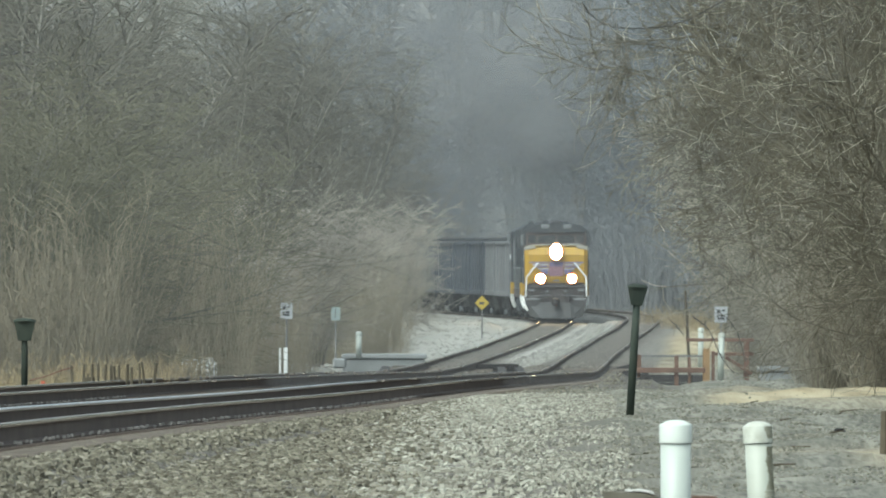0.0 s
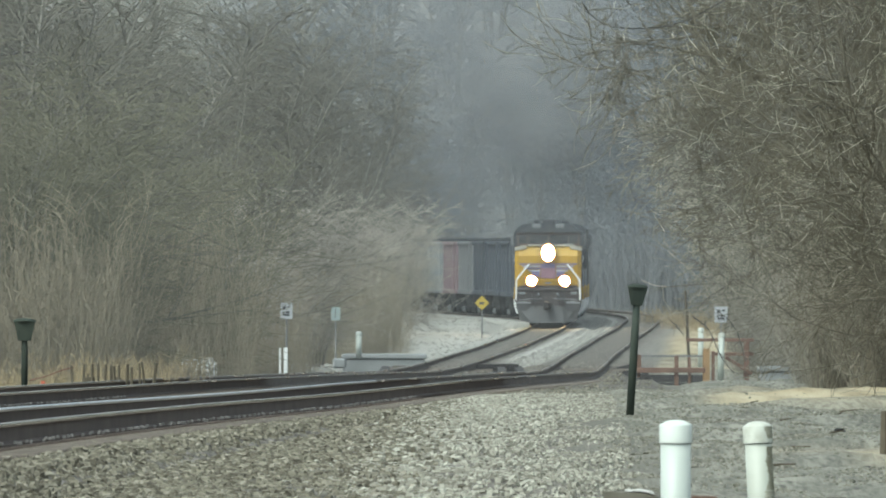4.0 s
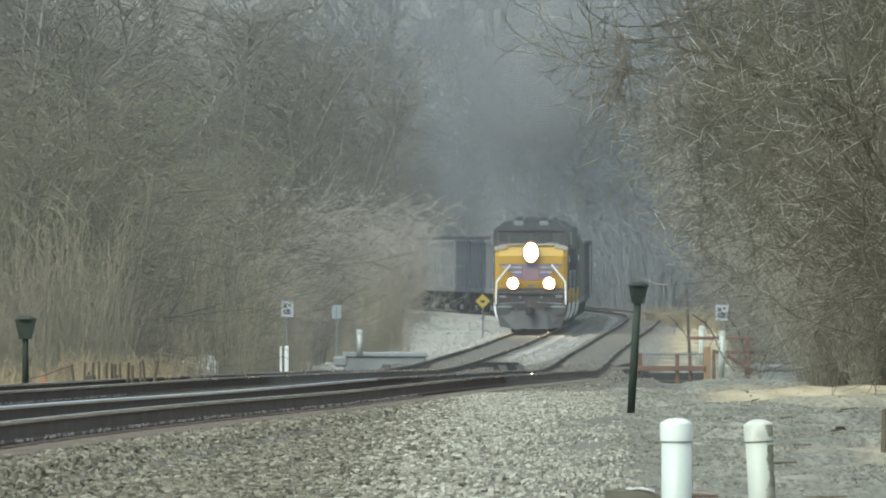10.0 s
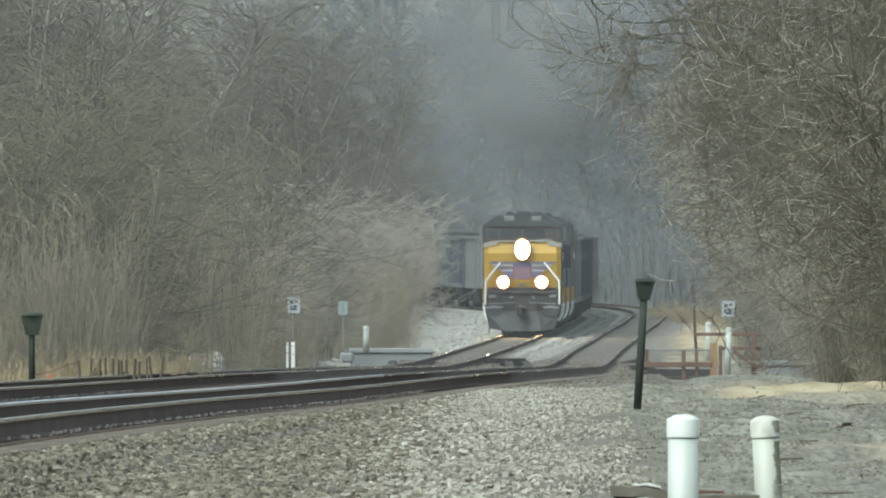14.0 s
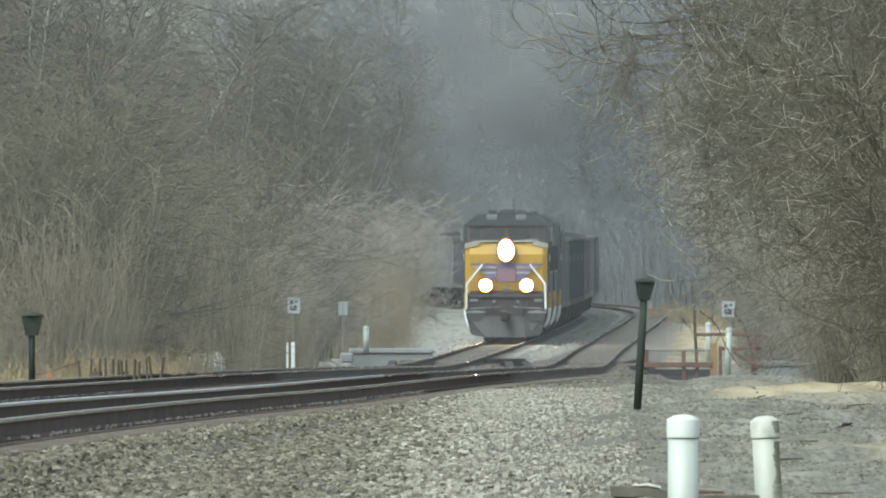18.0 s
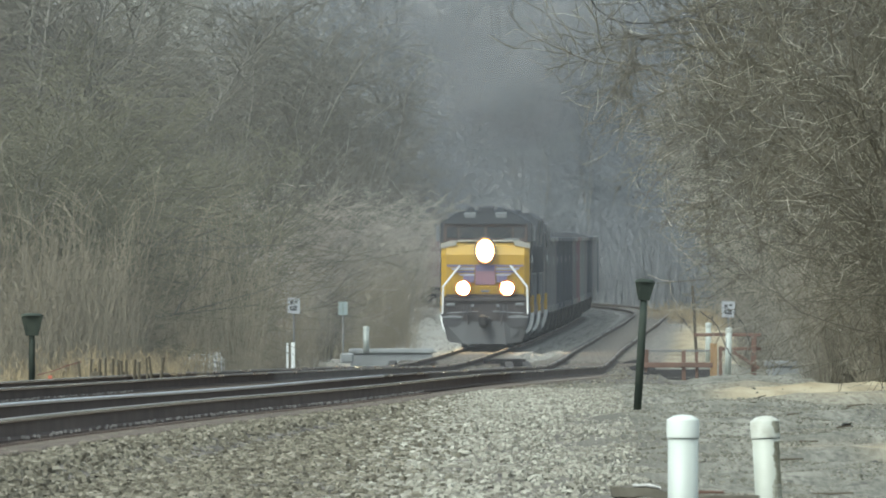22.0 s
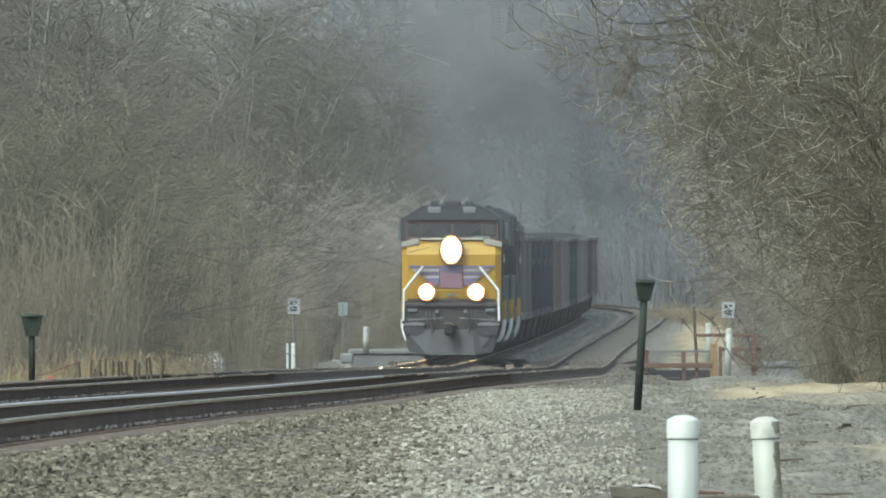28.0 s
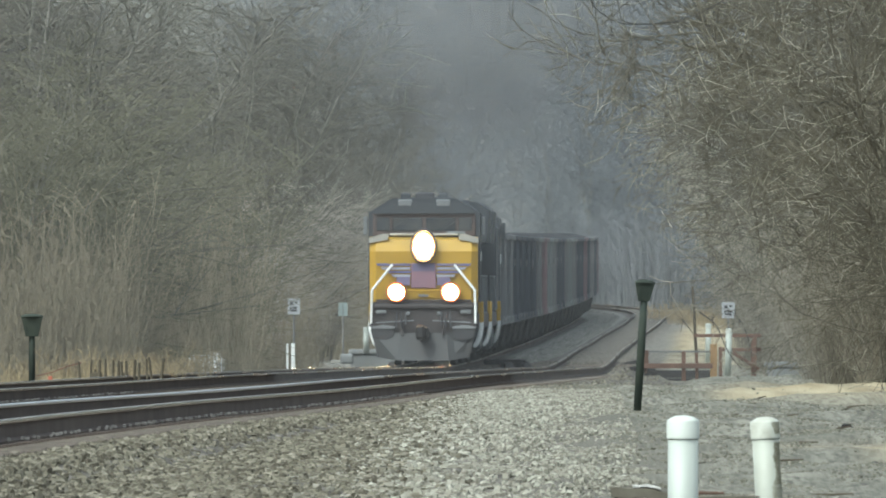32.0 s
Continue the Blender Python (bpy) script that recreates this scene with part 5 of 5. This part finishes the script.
def crooked_tree(name, label, category, group, mat, bark, seed, stems, height, spread, limbs, branches, twigs, fine):
    """A tangled leafless tree: crooked stems, limbs, branches and short twigs."""
    rng = np.random.default_rng(seed)
    stem_lines, limb_lines, twig_lines = [], [], []

    def off(d, amount):
        v = d / (np.linalg.norm(d) + 1e-9) + rng.normal(0, amount, 3)
        return v / np.linalg.norm(v)
    for _ in range(stems):
        a = rng.uniform(0, math.tau)
        d = np.array([math.cos(a) * spread, math.sin(a) * spread, 1.0])
        st = ramble(rng, np.array([math.cos(a), math.sin(a), 0]) * rng.uniform(0, 0.6), d / np.linalg.norm(d), height * rng.uniform(0.7, 1.05), 9, 0.10)
        stem_lines.append((st, np.linspace(4.5, 1.6, 10) * fine))
        for _ in range(limbs):
            i = rng.integers(1, 9)
            d = off(st[i + 1] - st[i], 0.65)
            d[2] = d[2] * 0.6
            lm = ramble(rng, st[i] + (st[i + 1] - st[i]) * rng.random(), d, height * rng.uniform(0.16, 0.40) * (1.25 - 0.08 * i), 8, 0.16, 0.01)
            limb_lines.append((lm, np.linspace(2.4, 1.1, 9) * fine))
            for _ in range(branches):
                j = rng.integers(1, 8)
                br = ramble(rng, lm[j] + (lm[j + 1] - lm[j]) * rng.random(), off(lm[j + 1] - lm[j], 0.6), height * rng.uniform(0.06, 0.17), 4, 0.22, 0.015)
                limb_lines.append((br, np.linspace(1.3, 0.8, 5) * fine))
                for _ in range(twigs):
                    k = rng.integers(0, 4)
                    tw = ramble(rng, br[k] + (br[k + 1] - br[k]) * rng.random(), off(br[k + 1] - br[k], 0.7), height * rng.uniform(0.02, 0.07), 2, 0.3)
                    twig_lines.append((tw, np.linspace(1.0, 0.6, 3) * fine))
    t = thing(name, Matrix(), label, category, group)
    link("trunk", tubes(stem_lines, 5, fine), bark, t)
    tagged(link("limb", tubes(limb_lines, 4, fine), bark, t), kind="stuff")
    tagged(link("crown", tubes(twig_lines, 3, 0.5 * fine), mat, t), kind="stuff")
    return t


def plant(kinds, spots, rng):
    """Sets the bushes of kinds in turn on the ground at spots (x, y, scale)."""
    used = set()
    for k, (x, y, s) in enumerate(spots):
        src = kinds[rng.randrange(len(kinds))]
        m = pose(x, y, float(ground_z(x, min(y, 1500))) - 0.1, 0, 0, rng.uniform(0, 360))
        if src.name in used:
            ob = copy_thing(src, m)
        else:
            used.add(src.name)
            ob = src
            ob.matrix_basis = m
        ob.scale = (s, s, s * rng.uniform(0.9, 1.1))
    for src in kinds:
        if src.name not in used:
            src.matrix_basis = pose(spots[0][0] + 2, spots[0][1] + 2, float(ground_z(spots[0][0] + 2, spots[0][1] + 2)))


def dry_brush(name, label, category, group, mat, seed, stems, height, spread, thick, lean=0.16):
    """A clump of many upright, slightly bent stalks."""
    rng = np.random.default_rng(seed)
    lines = []
    for _ in range(stems):
        a, r = rng.uniform(0, math.tau), spread * math.sqrt(rng.random())
        h = height * rng.uniform(0.35, 1.0)
        b0 = np.array([r * math.cos(a), r * math.sin(a), 0])
        tip = np.array([rng.normal(0, lean) * h, rng.normal(0, lean) * h, h])
        t = np.linspace(0, 1, 4)[:, None]
        pts = b0 + tip * t + np.array([rng.normal(0, 0.10) * h, rng.normal(0, 0.1) * h, -0.05 * h]) * t ** 3
        lines.append((pts, thick * (1 - 0.6 * t[:, 0])))
        for _ in range(2):
            p = pts[rng.integers(1, 4)]
            d = np.array([rng.normal(0, 1), rng.normal(0, 1), rng.uniform(0.3, 1.5)])
            d = d / np.linalg.norm(d) * h * rng.uniform(0.12, 0.3)
            lines.append((np.stack([p, p + d * 0.5 + (0, 0, 0.02 * h), p + d]), np.array([0.7, 0.55, 0.4]) * thick))
    t = thing(name, Matrix(), label, category, group)
    tagged(link("stem", tubes(lines[0::3], 3, 0.004), mat, t), kind="stuff")
    tagged(link("crown", tubes(lines[1::3] + lines[2::3], 3, 0.004), mat, t), kind="stuff")
    return t


def bent_branch(pts, r0, r1, label):
    """A long bare branch that arches out of the thicket."""
    ctrl = np.array(pts, float)
    f = [glide(np.arange(len(ctrl)), ctrl[:, k]) for k in range(3)]
    t = np.linspace(0, len(ctrl) - 1, 14)
    line = np.stack([g(t) for g in f], -1)
    ob = thing("arching_branch", Matrix(), label, "branch", "arching branches")
    lines = [(line, np.linspace(r0, r1, 14))]
    rng = np.random.default_rng(int(abs(ctrl[0, 0]) * 100))
    for k in range(9):
        i = rng.integers(2, 13)
        d = np.array([rng.normal(0, 1), rng.normal(0, 1), rng.normal(0.2, 0.8)])
        d = d / np.linalg.norm(d) * rng.uniform(0.15, 0.5)
        lines.append((np.stack([line[i], line[i] + d * 0.5 + (0, 0, 0.04), line[i] + d]), np.array([0.5, 0.4, 0.25]) * r0))
    link("branch", tubes(lines, 5, 0.006), M_DARKBARK, ob)


def build_woods():
    rng = random.Random(21)
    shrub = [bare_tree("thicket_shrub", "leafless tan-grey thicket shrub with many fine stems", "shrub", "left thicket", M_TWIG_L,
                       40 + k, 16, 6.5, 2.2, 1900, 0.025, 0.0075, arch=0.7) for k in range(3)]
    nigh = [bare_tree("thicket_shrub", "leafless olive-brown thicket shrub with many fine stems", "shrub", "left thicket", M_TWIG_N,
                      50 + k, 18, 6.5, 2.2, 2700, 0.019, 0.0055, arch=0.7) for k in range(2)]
    tall = [bare_tree("bare_tree", "leafless grey-brown tree with a fine twig crown", "tree", "left woods", M_TWIG_T,
                      60 + k, 7, 14.0, 4.5, 2000, 0.055, 0.0095, arch=0.3, twig_len=0.8) for k in range(3)]
    back = [bare_tree("bare_tree", "leafless tree on the far slope, haze-blue in colour", "tree", "far woods", M_TWIG_B,
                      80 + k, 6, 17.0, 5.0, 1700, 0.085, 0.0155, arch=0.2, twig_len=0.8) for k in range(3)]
    near = [crooked_tree("overhanging_tree", "leafless brown tree with tangled crooked twigs, some coloured pale as if sunlit", "tree", "right thicket", M_TWIG_R, M_BARK_R,
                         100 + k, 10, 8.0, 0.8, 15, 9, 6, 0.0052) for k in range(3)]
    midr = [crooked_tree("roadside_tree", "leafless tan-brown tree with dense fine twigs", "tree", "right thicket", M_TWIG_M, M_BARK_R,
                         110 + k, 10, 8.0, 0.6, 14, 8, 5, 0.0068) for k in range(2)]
    low = [dry_brush("brush_clump", "upright leafless brown brush by the straw verge", "shrub", "right thicket", M_BRUSH, 120 + k, 280, 4.2, 0.65, 0.0075, 0.25) for k in range(2)]
    cane = [dry_brush("brush_clump", "tall dry tan stalks at the foot of the thicket", "shrub", "left thicket", M_CANE, 130 + k, 330, 3.4, 1.6, 0.0072) for k in range(2)]
    grass = [dry_brush("dry_grass_clump", "low straw-coloured dry grass clump", "grass", "dry grass", M_GRASS, 140 + k, 150, 0.75, 1.1, 0.006) for k in range(2)]

    def px_spots(rows):
        return [((px - 784) * d, 34000 * d, s) for px, d, s in rows]
    # left, from near to far, its edge stepping towards the track with distance
    spots, tspots, cspots = [], [], []
    for d, right, n in ((0.0112, 120, 4), (0.0122, 260, 4), (0.0135, 330, 5), (0.0150, 440, 6), (0.0166, 520, 6), (0.0185, 580, 7), (0.0208, 640, 7), (0.0232, 668, 7), (0.0258, 668, 8), (0.0285, 680, 8)):
        for k in range(n):
            spots.append((right + 30 - (right + 120) * (k + rng.uniform(0, 0.7)) / n, d * rng.uniform(0.97, 1.03), rng.uniform(0.8, 1.25)))
        for k in range(max(2, n // 2)):
            tspots.append((right - 40 - (right + 120) * (k + rng.uniform(0, 0.7)) / max(2, n // 2), d * rng.uniform(1.0, 1.05), rng.uniform(0.75, 1.15)))
        for k in range(n):
            cspots.append((right + (40 if d < 0.022 else -25) - min(right + 60, 420) * (k + rng.uniform(0, 0.8)) / n, d * rng.uniform(0.955, 0.98), rng.uniform(0.75, 1.25)))
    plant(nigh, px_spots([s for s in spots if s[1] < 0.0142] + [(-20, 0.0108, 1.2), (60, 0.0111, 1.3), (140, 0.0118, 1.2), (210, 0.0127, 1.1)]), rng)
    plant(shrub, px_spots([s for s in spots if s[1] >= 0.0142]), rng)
    cspots = [s for s in cspots if not (455 < s[0] < 670 and s[1] < 0.0192)]
    cspots += [(445 + 33 * k, 0.0196 + 0.0002 * (k % 3), 1.0) for k in range(6)]
    tspots += [(470, 0.0310, 1.3), (530, 0.0315, 1.4), (590, 0.0310, 1.3), (640, 0.0320, 1.3), (700, 0.0330, 1.2)]
    plant(tall, px_spots(tspots), rng)
    plant(cane, px_spots(cspots), rng)
    gspots = [(-30 + 30 * k + rng.uniform(-12, 12), 0.0101 + 0.000004 * k * k + rng.uniform(-0.0003, 0.0006), rng.uniform(0.7, 1.3)) for k in range(15)]
    gspots += [(1165 + 20 * k, 0.0262 - 0.0005 * k, rng.uniform(0.9, 1.5)) for k in range(11)]
    gspots = [g for g in gspots if not 300 < g[0] < 410]
    plant(grass, px_spots(gspots), rng)
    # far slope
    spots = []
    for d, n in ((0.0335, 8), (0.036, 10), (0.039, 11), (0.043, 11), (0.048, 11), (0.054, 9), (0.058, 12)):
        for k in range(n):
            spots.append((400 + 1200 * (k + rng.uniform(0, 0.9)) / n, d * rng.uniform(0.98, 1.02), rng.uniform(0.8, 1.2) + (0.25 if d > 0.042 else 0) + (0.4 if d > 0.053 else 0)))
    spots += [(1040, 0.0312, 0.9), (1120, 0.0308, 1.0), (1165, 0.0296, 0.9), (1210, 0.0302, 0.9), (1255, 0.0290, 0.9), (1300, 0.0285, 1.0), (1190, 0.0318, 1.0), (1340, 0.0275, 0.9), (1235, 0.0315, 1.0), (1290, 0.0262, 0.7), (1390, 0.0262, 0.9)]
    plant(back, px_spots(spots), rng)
    farb = [dry_brush("brush_clump", "dense brush on the far bank, haze-grey in colour", "shrub", "far woods", M_BRUSH_B, 150 + k, 150, 4.5, 2.4, 0.035) for k in range(2)]
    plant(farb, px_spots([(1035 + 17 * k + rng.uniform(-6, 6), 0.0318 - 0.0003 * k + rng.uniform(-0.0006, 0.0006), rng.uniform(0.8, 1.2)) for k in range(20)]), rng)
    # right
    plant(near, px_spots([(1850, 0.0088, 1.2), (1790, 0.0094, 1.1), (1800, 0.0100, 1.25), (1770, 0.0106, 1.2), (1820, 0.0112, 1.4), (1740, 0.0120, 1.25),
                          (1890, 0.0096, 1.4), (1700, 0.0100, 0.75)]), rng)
    plant(midr, px_spots([(1640, 0.0136, 1.2), (1600, 0.0142, 1.2), (1690, 0.0140, 1.5), (1610, 0.0155, 1.3), (1570, 0.0165, 1.2), (1650, 0.0160, 1.6), (1590, 0.0180, 1.5), (1545, 0.0190, 1.3), (1630, 0.0188, 1.8),
                          (1530, 0.0210, 1.4), (1500, 0.0222, 1.2), (1570, 0.0222, 1.9), (1500, 0.0240, 1.5), (1455, 0.0245, 1.0), (1540, 0.0205, 1.0), (1560, 0.0150, 0.8), (1600, 0.0132, 0.8)]), rng)
    spots = []
    for k in range(12):
        spots.append((1478 + 13 * k + rng.uniform(-6, 6), 0.0103 - 0.00004 * k + rng.uniform(-0.0002, 0.0005), rng.uniform(0.6, 1.0)))
    for k in range(8):
        spots.append((1468 + 17 * k, 0.0118 + rng.uniform(-0.0004, 0.0008), rng.uniform(0.7, 1.1)))
    for k in range(10):
        spots.append((1330 + 13 * k, 0.0175 + rng.uniform(-0.001, 0.002), rng.uniform(0.7, 1.1)))
    for k in range(8):
        spots.append((1300 + 16 * k, 0.0225 + rng.uniform(-0.001, 0.002), rng.uniform(0.7, 1.0)))
    for k in range(7):
        spots.append((1425 + 12 * k, 0.0166 + rng.uniform(-0.0004, 0.0006), rng.uniform(0.6, 0.95)))
    for k in range(9):
        spots.append((1465 + 16 * k, 0.0128 + rng.uniform(-0.0004, 0.0006), rng.uniform(1.0, 1.4)))
    for k in range(14):
        spots.append((1446 + 10 * k + rng.uniform(-5, 5), 0.0112 - 0.00007 * k + rng.uniform(-0.0002, 0.0002), rng.uniform(0.45, 0.8)))
    for k in range(6):
        spots.append((1470 + 18 * k, 0.0107 + rng.uniform(-0.0002, 0.0004), rng.uniform(0.9, 1.2)))
    plant(low, px_spots(spots), rng)
    # a few long dark branches
    bent_branch([(-9.487, 401.2, 7.474), (-8.529, 397.8, 7.533), (-7.818, 394.4, 7.406), (-7.291, 391.0, 6.912), (-7.061, 391.0, 6.452)], 0.03, 0.012, "long dark arching bare branch in the thicket")
    bent_branch([(-8.289, 459.0, 3.058), (-7.424, 455.6, 3.731), (-6.637, 452.2, 3.663), (-6.038, 452.2, 3.330), (-5.373, 452.2, 2.998)], 0.028, 0.010, "long dark arching bare branch in the thicket")
    bent_branch([(-7.767, 452.2, 3.530), (-7.475, 452.2, 3.064), (-7.247, 448.8, 2.407), (-7.154, 448.8, 2.143)], 0.022, 0.010, "dark drooping bare branch in the thicket")
    bent_branch([(-6.925, 425.0, 1.812), (-6.425, 425.0, 2.025), (-5.925, 425.0, 2.112)], 0.02, 0.009, "dark low bare branch in the thicket")
    bent_branch([(-5.310, 510.0, 8.415), (-4.260, 510.0, 9.540), (-3.360, 510.0, 9.840)], 0.03, 0.010, "dark slanting bare branch in the woods")
    bent_branch([(4.644, 306.0, 7.509), (3.744, 306.0, 7.041), (2.768, 302.6, 6.930), (2.367, 302.6, 7.108), (2.165, 299.2, 7.287)], 0.013, 0.006, "long dark branch hanging over the clearing")
    bent_branch([(7.415, 312.8, 5.851), (6.516, 309.4, 5.689), (5.970, 309.4, 5.780)], 0.016, 0.006, "dark bare branch in the roadside thicket")
    bent_branch([(6.924, 533.8, 1.582), (7.395, 533.8, 1.189), (7.709, 533.8, 0.483), (8.101, 533.8, -0.020)], 0.02, 0.012, "thin dark bare sapling by the railing")
    bent_branch([(8.469, 537.2, 0.306), (8.232, 537.2, 1.096), (7.916, 537.2, 1.538), (7.552, 537.2, 1.680)], 0.018, 0.008, "thin dark arching bare twig by the railing")
    bent_branch([(6.896, 544.0, 0.906), (6.576, 544.0, 1.306), (6.336, 544.0, 1.546)], 0.012, 0.006, "thin dark bare twig by the railing")


build_woods()


def motions():
    """The train runs towards the camera at a steady pace."""
    for ob, back, length in TRAIN:
        walk(ob, [(t, on_track(START - SPEED * t + back, length)) for t in range(0, 33)])
    for ob, dx, back, z in PUFFS:
        rows = []
        for t in range(0, 33):
            y = START - SPEED * t + back
            rows.append((t, pose(float(far_x(y)) + dx, y, z)))
        walk(ob, rows)


motions()
